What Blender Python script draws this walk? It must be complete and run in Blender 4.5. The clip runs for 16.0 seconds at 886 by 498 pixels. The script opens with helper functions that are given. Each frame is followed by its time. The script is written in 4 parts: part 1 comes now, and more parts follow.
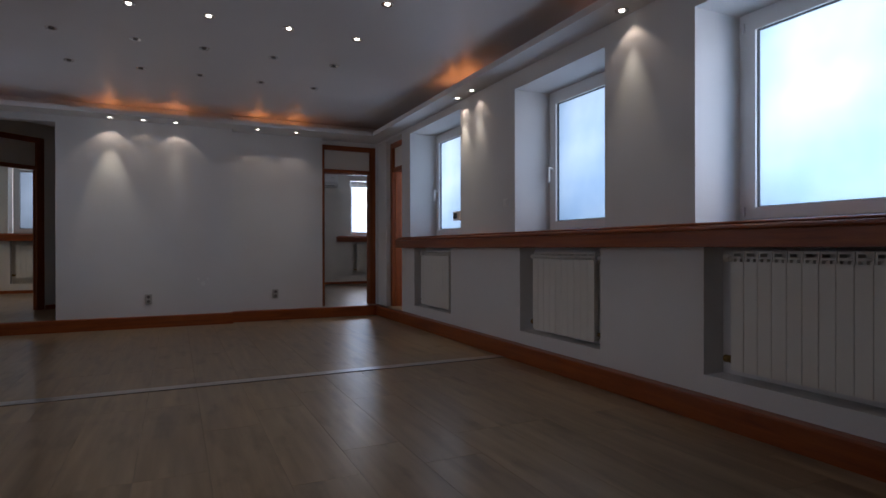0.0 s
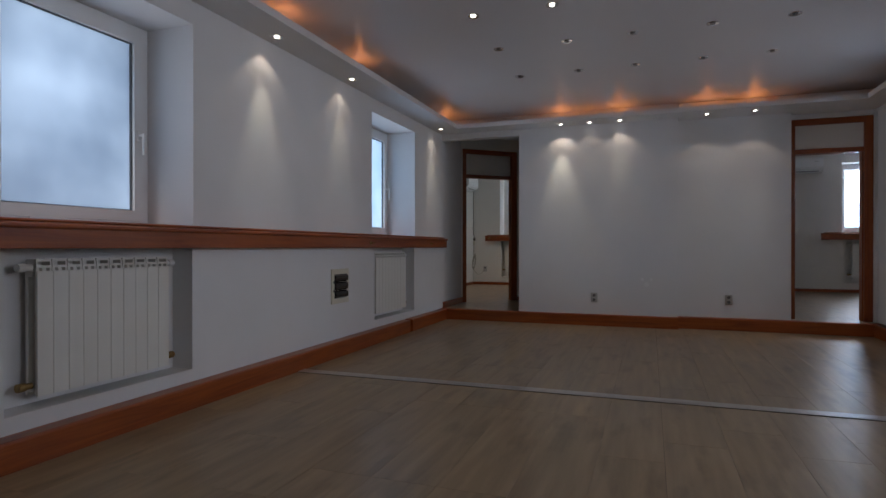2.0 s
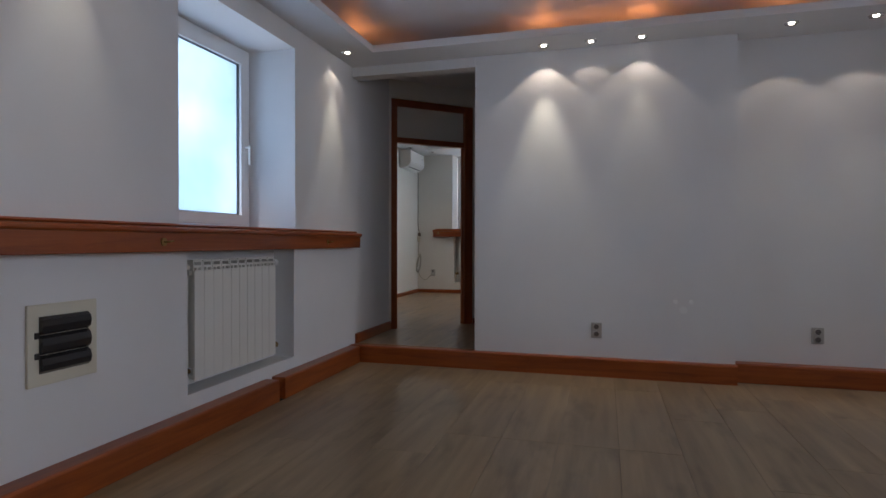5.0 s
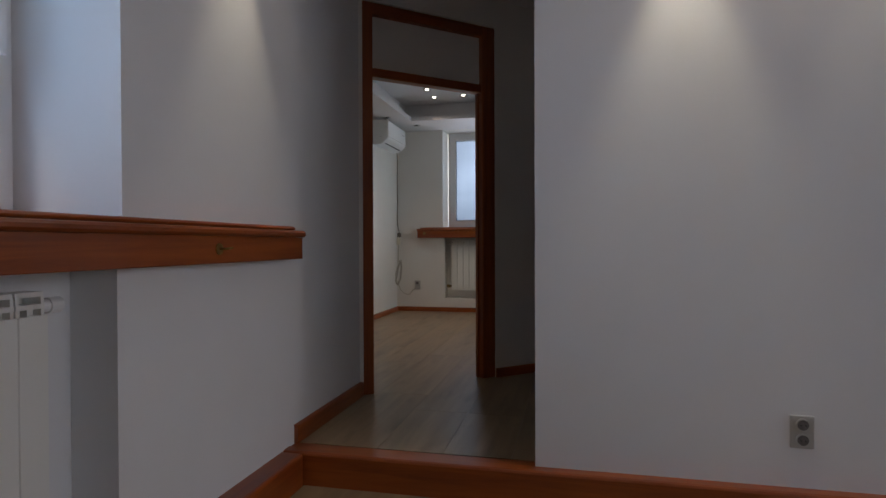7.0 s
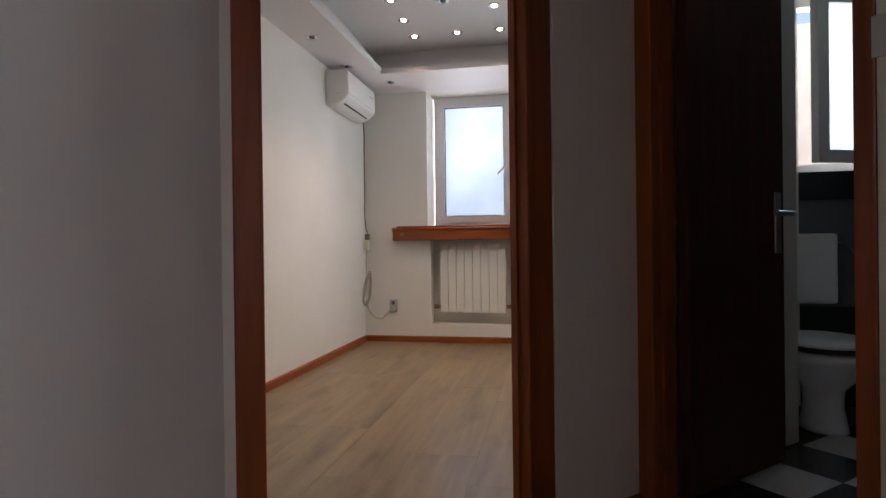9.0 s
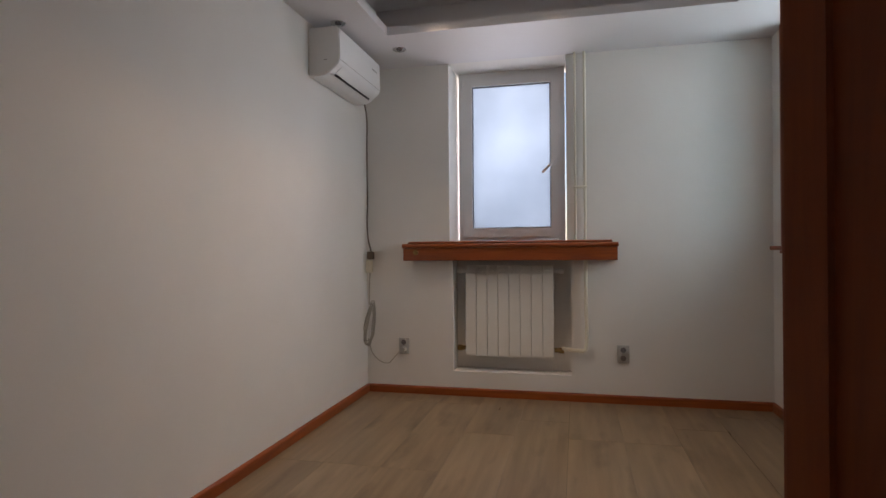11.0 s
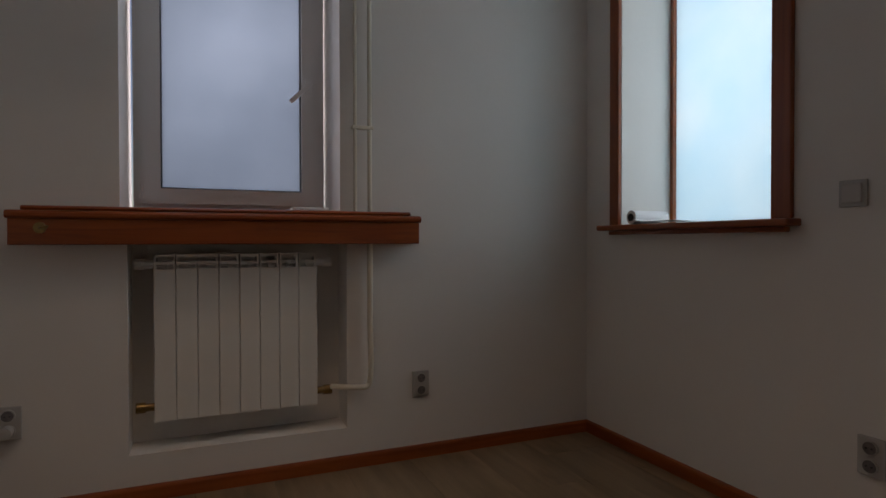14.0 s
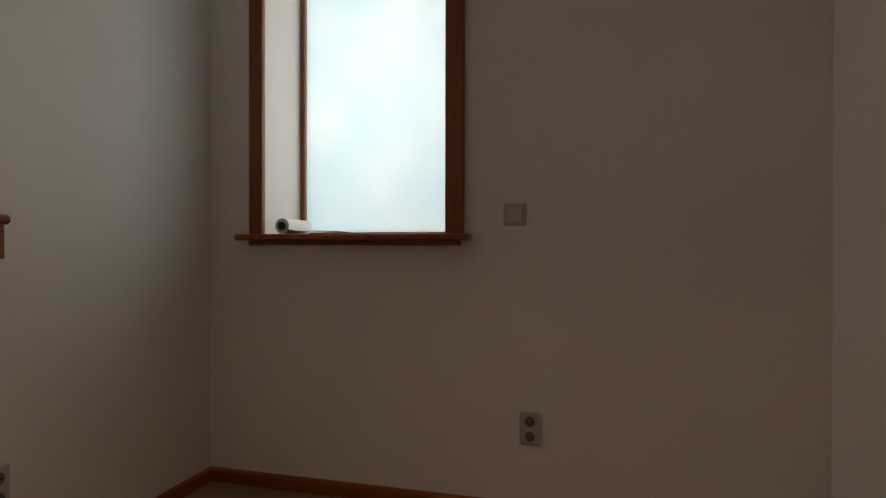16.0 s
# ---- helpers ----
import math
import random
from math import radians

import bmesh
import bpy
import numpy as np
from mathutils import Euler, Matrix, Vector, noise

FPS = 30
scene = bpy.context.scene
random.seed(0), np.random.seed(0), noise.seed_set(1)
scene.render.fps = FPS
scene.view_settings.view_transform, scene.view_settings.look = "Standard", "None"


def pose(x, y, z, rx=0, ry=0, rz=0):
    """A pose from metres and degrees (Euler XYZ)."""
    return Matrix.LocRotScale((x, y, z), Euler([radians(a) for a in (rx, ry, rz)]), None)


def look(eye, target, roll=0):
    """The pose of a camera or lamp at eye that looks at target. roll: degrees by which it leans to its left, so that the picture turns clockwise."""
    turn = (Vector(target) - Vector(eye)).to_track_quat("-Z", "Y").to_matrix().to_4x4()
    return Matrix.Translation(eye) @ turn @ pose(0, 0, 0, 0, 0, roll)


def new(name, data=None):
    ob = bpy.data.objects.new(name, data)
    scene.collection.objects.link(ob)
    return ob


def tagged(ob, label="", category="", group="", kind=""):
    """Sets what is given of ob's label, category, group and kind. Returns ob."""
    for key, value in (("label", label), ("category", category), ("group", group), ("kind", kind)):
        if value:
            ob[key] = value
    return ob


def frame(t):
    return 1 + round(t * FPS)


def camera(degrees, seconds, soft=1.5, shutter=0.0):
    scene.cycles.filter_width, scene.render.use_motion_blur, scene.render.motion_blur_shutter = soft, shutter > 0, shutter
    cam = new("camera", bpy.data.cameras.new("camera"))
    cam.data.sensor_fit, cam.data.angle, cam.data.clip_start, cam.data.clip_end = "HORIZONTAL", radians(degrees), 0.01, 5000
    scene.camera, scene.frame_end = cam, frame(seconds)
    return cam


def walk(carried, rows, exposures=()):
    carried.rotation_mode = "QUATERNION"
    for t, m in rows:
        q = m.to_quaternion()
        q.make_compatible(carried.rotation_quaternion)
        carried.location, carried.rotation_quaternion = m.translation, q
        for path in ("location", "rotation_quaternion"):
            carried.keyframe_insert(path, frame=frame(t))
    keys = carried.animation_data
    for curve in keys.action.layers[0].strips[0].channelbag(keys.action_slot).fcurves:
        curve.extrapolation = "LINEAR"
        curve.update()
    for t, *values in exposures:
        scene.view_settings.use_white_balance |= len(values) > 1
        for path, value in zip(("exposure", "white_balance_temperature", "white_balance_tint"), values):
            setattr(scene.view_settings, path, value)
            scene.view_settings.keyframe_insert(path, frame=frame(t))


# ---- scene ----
# ---- camera ----
cam = camera(75.4, 16.0)
PATH = [
    (0, (0.434, 0.866, 0.986), (1.282, 2.678, 0.982), -0.1),
    (0.5, (0.537, 0.891, 1.034), (1.177, 2.786, 1.016), 0.0),
    (1, (0.698, 0.974, 1.045), (0.796, 2.971, 1.029), 0.0),
    (1.5, (0.757, 1.13, 1.0), (0.372, 3.093, 0.992), 0.0),
    (2, (0.805, 1.378, 0.994), (0.125, 3.259, 0.987), 0.0),
    (2.5, (0.838, 1.645, 0.972), (-0.005, 3.459, 0.961), 0.2),
    (3, (0.829, 2.059, 0.977), (-0.056, 3.852, 0.965), 0.1),
    (3.5, (0.745, 2.54, 0.983), (-0.113, 4.347, 0.963), 0.1),
    (4, (0.601, 3.101, 0.962), (-0.131, 4.963, 0.942), 0.1),
    (4.5, (0.438, 3.694, 0.967), (-0.177, 5.597, 0.948), 0.1),
    (5, (0.197, 4.27, 1.036), (-0.347, 6.195, 1.012), 0.1),
    (5.2, (0.119, 4.514, 1.042), (-0.415, 6.442, 1.02), -0.0),
    (7.3, (-0.791, 6.86, 1.05), (-1.188, 8.82, 1.03), -0.4),
    (7.5, (-0.854, 7.074, 1.048), (-1.222, 9.039, 1.026), -0.6),
    (8, (-1.0, 7.57, 1.048), (-1.371, 9.535, 1.027), -0.7),
    (8.5, (-1.105, 8.066, 1.015), (-1.48, 10.026, 1.012), -0.6),
    (9, (-1.205, 8.599, 1.06), (-1.58, 10.56, 1.054), -0.7),
    (9.5, (-1.31, 9.051, 1.10), (-1.726, 11.004, 1.097), -0.5),
    (9.7, (-1.345, 9.188, 1.115), (-1.762, 11.14, 1.128), -0.7),
    (11.8, (-1.573, 10.362, 1.23), (-2.037, 12.308, 1.221), -0.2),
    (12, (-1.606, 10.478, 1.225), (-2.038, 12.431, 1.212), -0.4),
    (12.5, (-1.765, 10.767, 1.193), (-2.007, 12.752, 1.188), -0.1),
    (13, (-1.93, 11.007, 1.132), (-1.852, 13.006, 1.127), 0.0),
    (13.5, (-2.058, 11.284, 1.138), (-1.63, 13.237, 1.109), -0.1),
    (14, (-2.117, 11.565, 1.139), (-1.335, 13.406, 1.113), -0.1),
    (14.5, (-2.2, 11.797, 1.14), (-1.112, 13.475, 1.108), -0.0),
    (15, (-2.208, 12.01, 1.142), (-0.82, 13.449, 1.11), 0.1),
    (15.5, (-2.261, 12.195, 1.169), (-0.528, 13.193, 1.133), 0.0),
    (16, (-2.408, 12.415, 1.166), (-0.475, 12.929, 1.157), 0.1),
]
EXPOSURES = [(0, 0.02, 6550, 19), (1, 0.1, 6400, 16), (1.5, 0.28, 6450, 15), (3, 0.6, 6550, 17), (4, 0.78, 6450, 16), (5.2, 0.8, 6400, 16), (7.3, 0.7, 6750, 18), (8.0, 0.9, 6950, 20), (8.5, 1.25, 7150, 21), (9.0, 1.65, 7300, 23), (9.7, 1.7, 7300, 23), (11.8, 0.65, 7200, 27), (12.5, 0.48, 7250, 28), (13.5, 0.15, 7250, 27), (14.5, -0.25, 7200, 26), (15.2, -0.1, 7900, 27), (16, 0.12, 9000, 30)]
walk(cam, [(t, look(eye, target, roll)) for t, eye, target, roll in PATH], EXPOSURES)

# ---- world and large lights ----
world = bpy.data.worlds.new("sky")
scene.world = world
world.use_nodes = True
wn = world.node_tree.nodes
sky = wn.new("ShaderNodeTexSky")
sky.sky_type = 'NISHITA'
sky.sun_disc = False
sky.sun_elevation = radians(40)
sky.sun_rotation = radians(200)
wn["Background"].inputs[1].default_value = 0.08
world.node_tree.links.new(sky.outputs[0], wn["Background"].inputs[0])
sun = new("sun", bpy.data.lights.new("sun", 'SUN'))
sun.data.energy, sun.data.angle, sun.data.color = 1.0, radians(12), (1.0, 0.96, 0.9)
sun.matrix_world = look((0, 0, 20), (4, 9, 0))


def window_or_fill_light(place, target, w, h, power, color=(0.94, 0.96, 1.0)):
    ob = new("window_daylight", bpy.data.lights.new("window_daylight", 'AREA'))
    ob.data.shape, ob.data.size, ob.data.size_y = 'RECTANGLE', w, h
    ob.data.energy, ob.data.color = power, color
    ob.matrix_world = look(place, target)
    return ob


XL, XR = -1.93, 3.205          # main room side walls
YA, YB = 8.886, 9.038            # main room far wall, its two planes
FL = 0.14                     # raised floor of the hall and back rooms
BX0, BX1, BY = -3.038, -0.237, 14.05   # back room walls
WL = [(3.12, 4.27), (6.76, 7.92)]       # windows in the left wall
WR = [(2.1, 3.29), (4.07, 5.26), (6.34, 7.79)]  # windows in the right wall
SILL, HEAD = 1.108, 2.41
HEADS = (2.40, 2.41, 2.47)     # heads of the right-hand recesses
REVEAL = 0.37                  # depth of the recesses in the large room
for a, b in WL:
    window_or_fill_light((XL - 0.85, (a + b) / 2, 1.8), (0, (a + b) / 2, 1.8), b - a, 1.4, 9)
for (a, b), p in zip(WR, (20, 10, 10)):
    window_or_fill_light((XR + 0.85, (a + b) / 2, 1.8), (0, (a + b) / 2, 1.8), b - a, 1.4, p)
window_or_fill_light((-1.97, BY + 0.75, 1.95), (-1.97, 0, 1.9), 0.9, 1.4, 8.6, (0.95, 0.97, 1.0))
window_or_fill_light((0.75, 13.38, 1.9), (-3, 13.38, 1.9), 1.1, 1.6, 12, (0.9, 0.97, 1.0))
window_or_fill_light((4.65, BY + 0.75, 2.0), (4.65, 0, 1.9), 1.0, 1.4, 34, (0.96, 0.97, 1.0))
window_or_fill_light((0.39, 12.8, 1.85), (0.39, 0, 1.85), 0.7, 0.9, 2.2, (0.75, 0.93, 1.0))
# added fill lamp standing in the side room, which has no window
window_or_fill_light((5.6, 8.3, 1.9), (0, 8.3, 1.9), 1.0, 1.4, 22)


# ---- materials ----
def mat(name, color, rough=0.5, metal=0.0, vary=0.06, scale=3.0, bump=0.0, bump_scale=200.0, coat=0.0, spec=0.5):
    m = bpy.data.materials.new(name)
    m.use_nodes = True
    nt = m.node_tree
    p = nt.nodes["Principled BSDF"]
    p.inputs["Roughness"].default_value = rough
    p.inputs["Metallic"].default_value = metal
    p.inputs["Coat Weight"].default_value = coat
    p.inputs["Specular IOR Level"].default_value = spec
    tc = nt.nodes.new("ShaderNodeTexCoord")
    n = nt.nodes.new("ShaderNodeTexNoise")
    n.inputs["Scale"].default_value, n.inputs["Detail"].default_value = scale, 6
    nt.links.new(tc.outputs["Object"], n.inputs["Vector"])
    r = nt.nodes.new("ShaderNodeValToRGB")
    r.color_ramp.elements[0].position, r.color_ramp.elements[1].position = 0.3, 0.7
    r.color_ramp.elements[0].color = (*[c * (1 - vary) for c in color], 1)
    r.color_ramp.elements[1].color = (*[min(1, c * (1 + vary)) for c in color], 1)
    nt.links.new(n.outputs["Fac"], r.inputs[0])
    nt.links.new(r.outputs[0], p.inputs["Base Color"])
    if bump:
        n2 = nt.nodes.new("ShaderNodeTexNoise")
        n2.inputs["Scale"].default_value, n2.inputs["Detail"].default_value = bump_scale, 3
        nt.links.new(tc.outputs["Object"], n2.inputs["Vector"])
        b = nt.nodes.new("ShaderNodeBump")
        b.inputs["Strength"].default_value, b.inputs["Distance"].default_value = bump, 0.004
        nt.links.new(n2.outputs["Fac"], b.inputs["Height"])
        nt.links.new(b.outputs[0], p.inputs["Normal"])
    return m


def wood(name, dark, light, stretch, rough, coat=0.0, per_piece=0.0, detail=1.0, even=False):
    """Grain drawn along one axis by squeezing the texture space; even: a quiet laminate print with a few dark streaks."""
    m = bpy.data.materials.new(name)
    m.use_nodes = True
    nt = m.node_tree
    p = nt.nodes["Principled BSDF"]
    p.inputs["Coat Weight"].default_value, p.inputs["Coat Roughness"].default_value = coat, 0.12
    tc = nt.nodes.new("ShaderNodeTexCoord")
    mp = nt.nodes.new("ShaderNodeMapping")
    mp.inputs["Scale"].default_value = stretch
    src = tc.outputs["Object"]
    if per_piece:
        oi = nt.nodes.new("ShaderNodeObjectInfo")
        ml = nt.nodes.new("ShaderNodeMath")
        ml.operation = 'MULTIPLY'
        ml.inputs[1].default_value = 37.0
        nt.links.new(oi.outputs["Random"], ml.inputs[0])
        ad = nt.nodes.new("ShaderNodeVectorMath")
        nt.links.new(tc.outputs["Object"], ad.inputs[0])
        nt.links.new(ml.outputs[0], ad.inputs[1])
        src = ad.outputs[0]
    nt.links.new(src, mp.inputs[0])
    n = nt.nodes.new("ShaderNodeTexNoise")
    n.inputs["Scale"].default_value, n.inputs["Detail"].default_value = 2.2 * detail, 9
    n.inputs["Roughness"].default_value, n.inputs["Distortion"].default_value = 0.62, 0.8
    nt.links.new(mp.outputs[0], n.inputs["Vector"])
    r = nt.nodes.new("ShaderNodeValToRGB")
    r.color_ramp.elements[0].position, r.color_ramp.elements[1].position = 0.33, 0.66
    r.color_ramp.elements[0].color, r.color_ramp.elements[1].color = (*dark, 1), (*light, 1)
    nt.links.new(n.outputs["Fac"], r.inputs[0])
    col = r.outputs[0]
    if even:
        n.inputs["Roughness"].default_value, n.inputs["Distortion"].default_value = 0.5, 0.15
        r.color_ramp.elements[0].position, r.color_ramp.elements[1].position = 0.12, 0.88
        mp2 = nt.nodes.new("ShaderNodeMapping")
        mp2.inputs["Scale"].default_value = [2.6 * c if c > 1 else 1.9 * c for c in stretch]
        nt.links.new(src, mp2.inputs[0])
        fine = nt.nodes.new("ShaderNodeTexNoise")
        fine.inputs["Scale"].default_value, fine.inputs["Detail"].default_value = 2.0, 4
        nt.links.new(mp2.outputs[0], fine.inputs["Vector"])
        fr = nt.nodes.new("ShaderNodeMapRange")
        fr.inputs["From Min"].default_value, fr.inputs["From Max"].default_value = 0.25, 0.75
        fr.inputs["To Min"].default_value, fr.inputs["To Max"].default_value = 0.78, 1.18
        nt.links.new(fine.outputs["Fac"], fr.inputs[0])
        mp3 = nt.nodes.new("ShaderNodeMapping")
        mp3.inputs["Scale"].default_value = (3.2, 0.9, 3.2)
        nt.links.new(src, mp3.inputs[0])
        knot = nt.nodes.new("ShaderNodeTexNoise")
        knot.inputs["Scale"].default_value, knot.inputs["Detail"].default_value = 2.6, 5
        nt.links.new(mp3.outputs[0], knot.inputs["Vector"])
        kr = nt.nodes.new("ShaderNodeMapRange")
        kr.inputs["From Min"].default_value, kr.inputs["From Max"].default_value = 0.54, 0.74
        kr.inputs["To Min"].default_value, kr.inputs["To Max"].default_value = 1.0, 0.55
        nt.links.new(knot.outputs["Fac"], kr.inputs[0])
        mk = nt.nodes.new("ShaderNodeMath")
        mk.operation = 'MULTIPLY'
        nt.links.new(fr.outputs[0], mk.inputs[0])
        nt.links.new(kr.outputs[0], mk.inputs[1])
        shade = nt.nodes.new("ShaderNodeHueSaturation")
        nt.links.new(mk.outputs[0], shade.inputs["Value"])
        nt.links.new(col, shade.inputs["Color"])
        col = shade.outputs[0]
    if per_piece:
        hv = nt.nodes.new("ShaderNodeHueSaturation")
        mr = nt.nodes.new("ShaderNodeMapRange")
        mr.inputs["To Min"].default_value, mr.inputs["To Max"].default_value = 1 - per_piece, 1 + per_piece
        nt.links.new(oi.outputs["Random"], mr.inputs[0])
        nt.links.new(mr.outputs[0], hv.inputs["Value"])
        nt.links.new(col, hv.inputs["Color"])
        col = hv.outputs[0]
    nt.links.new(col, p.inputs["Base Color"])
    mr2 = nt.nodes.new("ShaderNodeMapRange")
    mr2.inputs["To Min"].default_value, mr2.inputs["To Max"].default_value = rough - 0.06, rough + 0.08
    nt.links.new(n.outputs["Fac"], mr2.inputs[0])
    nt.links.new(mr2.outputs[0], p.inputs["Roughness"])
    b = nt.nodes.new("ShaderNodeBump")
    b.inputs["Strength"].default_value, b.inputs["Distance"].default_value = 0.02, 0.001
    nt.links.new(n.outputs["Fac"], b.inputs["Height"])
    nt.links.new(b.outputs[0], p.inputs["Normal"])
    return m


def frosted(name, low, high, scale):
    """Obscured glazing: light comes through it scattered, with a little gloss on its face."""
    m = bpy.data.materials.new(name)
    m.use_nodes = True
    nt = m.node_tree
    nt.nodes.remove(nt.nodes["Principled BSDF"])
    out = nt.nodes["Material Output"]
    tc = nt.nodes.new("ShaderNodeTexCoord")
    n = nt.nodes.new("ShaderNodeTexNoise")
    n.inputs["Scale"].default_value, n.inputs["Detail"].default_value = scale, 4
    nt.links.new(tc.outputs["Object"], n.inputs["Vector"])
    r = nt.nodes.new("ShaderNodeValToRGB")
    r.color_ramp.elements[0].position, r.color_ramp.elements[1].position = 0.35, 0.62
    r.color_ramp.elements[0].color, r.color_ramp.elements[1].color = (*low, 1), (*high, 1)
    nt.links.new(n.outputs["Fac"], r.inputs[0])
    t = nt.nodes.new("ShaderNodeBsdfTranslucent")
    nt.links.new(r.outputs[0], t.inputs[0])
    g = nt.nodes.new("ShaderNodeBsdfGlossy")
    g.inputs["Roughness"].default_value = 0.25
    mx = nt.nodes.new("ShaderNodeMixShader")
    mx.inputs[0].default_value = 0.06
    nt.links.new(t.outputs[0], mx.inputs[1])
    nt.links.new(g.outputs[0], mx.inputs[2])
    nt.links.new(mx.outputs[0], out.inputs[0])
    return m


def glow(name, color, strength):
    m = bpy.data.materials.new(name)
    m.use_nodes = True
    p = m.node_tree.nodes["Principled BSDF"]
    p.inputs["Emission Color"].default_value = (*color, 1)
    p.inputs["Emission Strength"].default_value = strength
    return m


PAINT = mat("wall_paint", (0.74, 0.735, 0.73), 0.72, vary=0.035, scale=1.3, bump=0.07, bump_scale=55)
CREAM = mat("warm_wall_paint", (0.76, 0.74, 0.70), 0.7, vary=0.035, scale=1.3, bump=0.07, bump_scale=55)
CEIL = mat("ceiling_paint", (0.68, 0.67, 0.68), 0.45, vary=0.03, scale=1.0, bump=0.1, bump_scale=60)
TRIM_Y = wood("varnished_red_wood_y", (0.19, 0.034, 0.005), (0.34, 0.078, 0.011), (9, 0.6, 9), 0.38, 0.2)
TRIM_X = wood("varnished_red_wood_x", (0.19, 0.034, 0.005), (0.34, 0.078, 0.011), (0.6, 9, 9), 0.38, 0.2)
TRIM_Z = wood("varnished_red_wood_z", (0.19, 0.034, 0.005), (0.33, 0.076, 0.011), (9, 9, 0.6), 0.38, 0.2)
DARKDOOR = wood("dark_door_veneer", (0.026, 0.004, 0.003), (0.065, 0.009, 0.006), (9, 9, 0.6), 0.6, 0.0)
PLANK = wood("grey_oak_laminate", (0.140, 0.094, 0.052), (0.345, 0.250, 0.152), (4.2, 0.40, 4.2), 0.30, 0.0, 0.05, even=True)
UNDER = mat("floor_joint", (0.03, 0.022, 0.016), 0.8)
PVC = mat("white_pvc", (0.80, 0.80, 0.79), 0.32, vary=0.02)
RAD = mat("radiator_enamel", (0.78, 0.765, 0.71), 0.36, vary=0.02)
PLASTIC = mat("white_plastic", (0.80, 0.80, 0.79), 0.3, vary=0.02)
OLDPLASTIC = mat("ivory_plastic", (0.66, 0.62, 0.50), 0.4, vary=0.05)
GREY = mat("grey_plastic", (0.44, 0.43, 0.41), 0.36, vary=0.04)
GREY2 = mat("pale_grey_plastic", (0.48, 0.46, 0.43), 0.4, vary=0.03)
BLACK = mat("black_plastic", (0.012, 0.012, 0.013), 0.35, vary=0.1)
SMOKE = mat("smoked_cover", (0.02, 0.02, 0.023), 0.12, vary=0.1)
STEEL = mat("brushed_metal", (0.42, 0.42, 0.43), 0.28, 1.0, vary=0.08, scale=30)
TAPE = mat("worn_aluminium", (0.52, 0.52, 0.53), 0.32, 1.0, vary=0.12, scale=14)
CHROME = mat("chrome", (0.72, 0.72, 0.73), 0.16, 1.0, vary=0.03)
BRASS = mat("old_brass", (0.30, 0.20, 0.08), 0.4, 1.0, vary=0.2, scale=40)
PIPE = mat("pipe_enamel", (0.74, 0.70, 0.58), 0.35, vary=0.03)
RUBBER = mat("grey_gasket", (0.07, 0.075, 0.08), 0.5)
CERAMIC = mat("white_ceramic", (0.80, 0.81, 0.82), 0.12, vary=0.02, coat=0.5)
TILE_W = mat("white_tile", (0.62, 0.63, 0.64), 0.2, vary=0.03)
TILE_B = mat("black_tile", (0.025, 0.027, 0.035), 0.18, vary=0.1)
TILE_G = mat("grey_tile", (0.12, 0.13, 0.15), 0.22, vary=0.04)
CORD = mat("grey_cord", (0.42, 0.39, 0.33), 0.5)
DARKCORD = mat("dark_cord", (0.15, 0.12, 0.09), 0.5)
PAPER = mat("white_paper", (0.82, 0.82, 0.82), 0.7, vary=0.03, bump=0.3, bump_scale=40)
OUTSIDE = mat("outside_plaster", (0.55, 0.50, 0.42), 0.9, vary=0.1)
# besides dirt, pane colours hold sky tint and the blurred brightness outside
GLASS = frosted("frosted_glass", (0.44, 0.60, 0.76), (0.68, 0.80, 0.90), 0.9)
GLASS_D = frosted("grey_frosted_glass", (0.34, 0.40, 0.46), (0.47, 0.54, 0.61), 0.8)
# mist, darkened in colour for the dark reflection on this pane
GLASS_M = frosted("misted_dimmed_glass", (0.29, 0.36, 0.44), (0.57, 0.66, 0.74), 0.8)
GLASS_C = frosted("cyan_frosted_glass", (0.62, 0.83, 0.92), (0.82, 0.93, 0.96), 1.1)
LIT = glow("lit_bulb", (1.0, 0.93, 0.80), 5.0)
UNLIT = mat("dead_bulb_and_well", (0.16, 0.15, 0.15), 0.2, vary=0.2, scale=60)


# ---- building helpers ----
def bx(bm, x0, x1, y0, y1, z0, z1, m=None):
    r = bmesh.ops.create_cube(bm, size=1)
    for v in r["verts"]:
        v.co = Vector(((x0 + x1) / 2 + v.co.x * (x1 - x0), (y0 + y1) / 2 + v.co.y * (y1 - y0), (z0 + z1) / 2 + v.co.z * (z1 - z0)))
        if m:
            v.co = m @ v.co
    return r["verts"]


def box(x0, x1, y0, y1, z0, z1, bevel=0.0, seg=2):
    bm = bmesh.new()
    bx(bm, x0, x1, y0, y1, z0, z1)
    if bevel:
        bmesh.ops.bevel(bm, geom=bm.edges[:], offset=bevel, segments=seg, affect='EDGES', profile=0.6)
    return bm


def cyl(bm, r, depth, m, n=16, r2=None):
    return bmesh.ops.create_cone(bm, cap_ends=True, segments=n, radius1=r, radius2=r if r2 is None else r2, depth=depth, matrix=m)


def prism(profile, length, axis):
    """Extrudes a closed outline of (across, up) along x or y, from 0 to length."""
    bm = bmesh.new()
    ends = []
    for s in (0, length):
        ends.append([bm.verts.new((s, a, b) if axis == 'x' else (a, s, b)) for a, b in profile])
    n = len(profile)
    bm.faces.new(ends[0])
    bm.faces.new(ends[1][::-1])
    for i in range(n):
        j = (i + 1) % n
        bm.faces.new((ends[0][j], ends[0][i], ends[1][i], ends[1][j]))
    bmesh.ops.recalc_face_normals(bm, faces=bm.faces[:])
    return bm


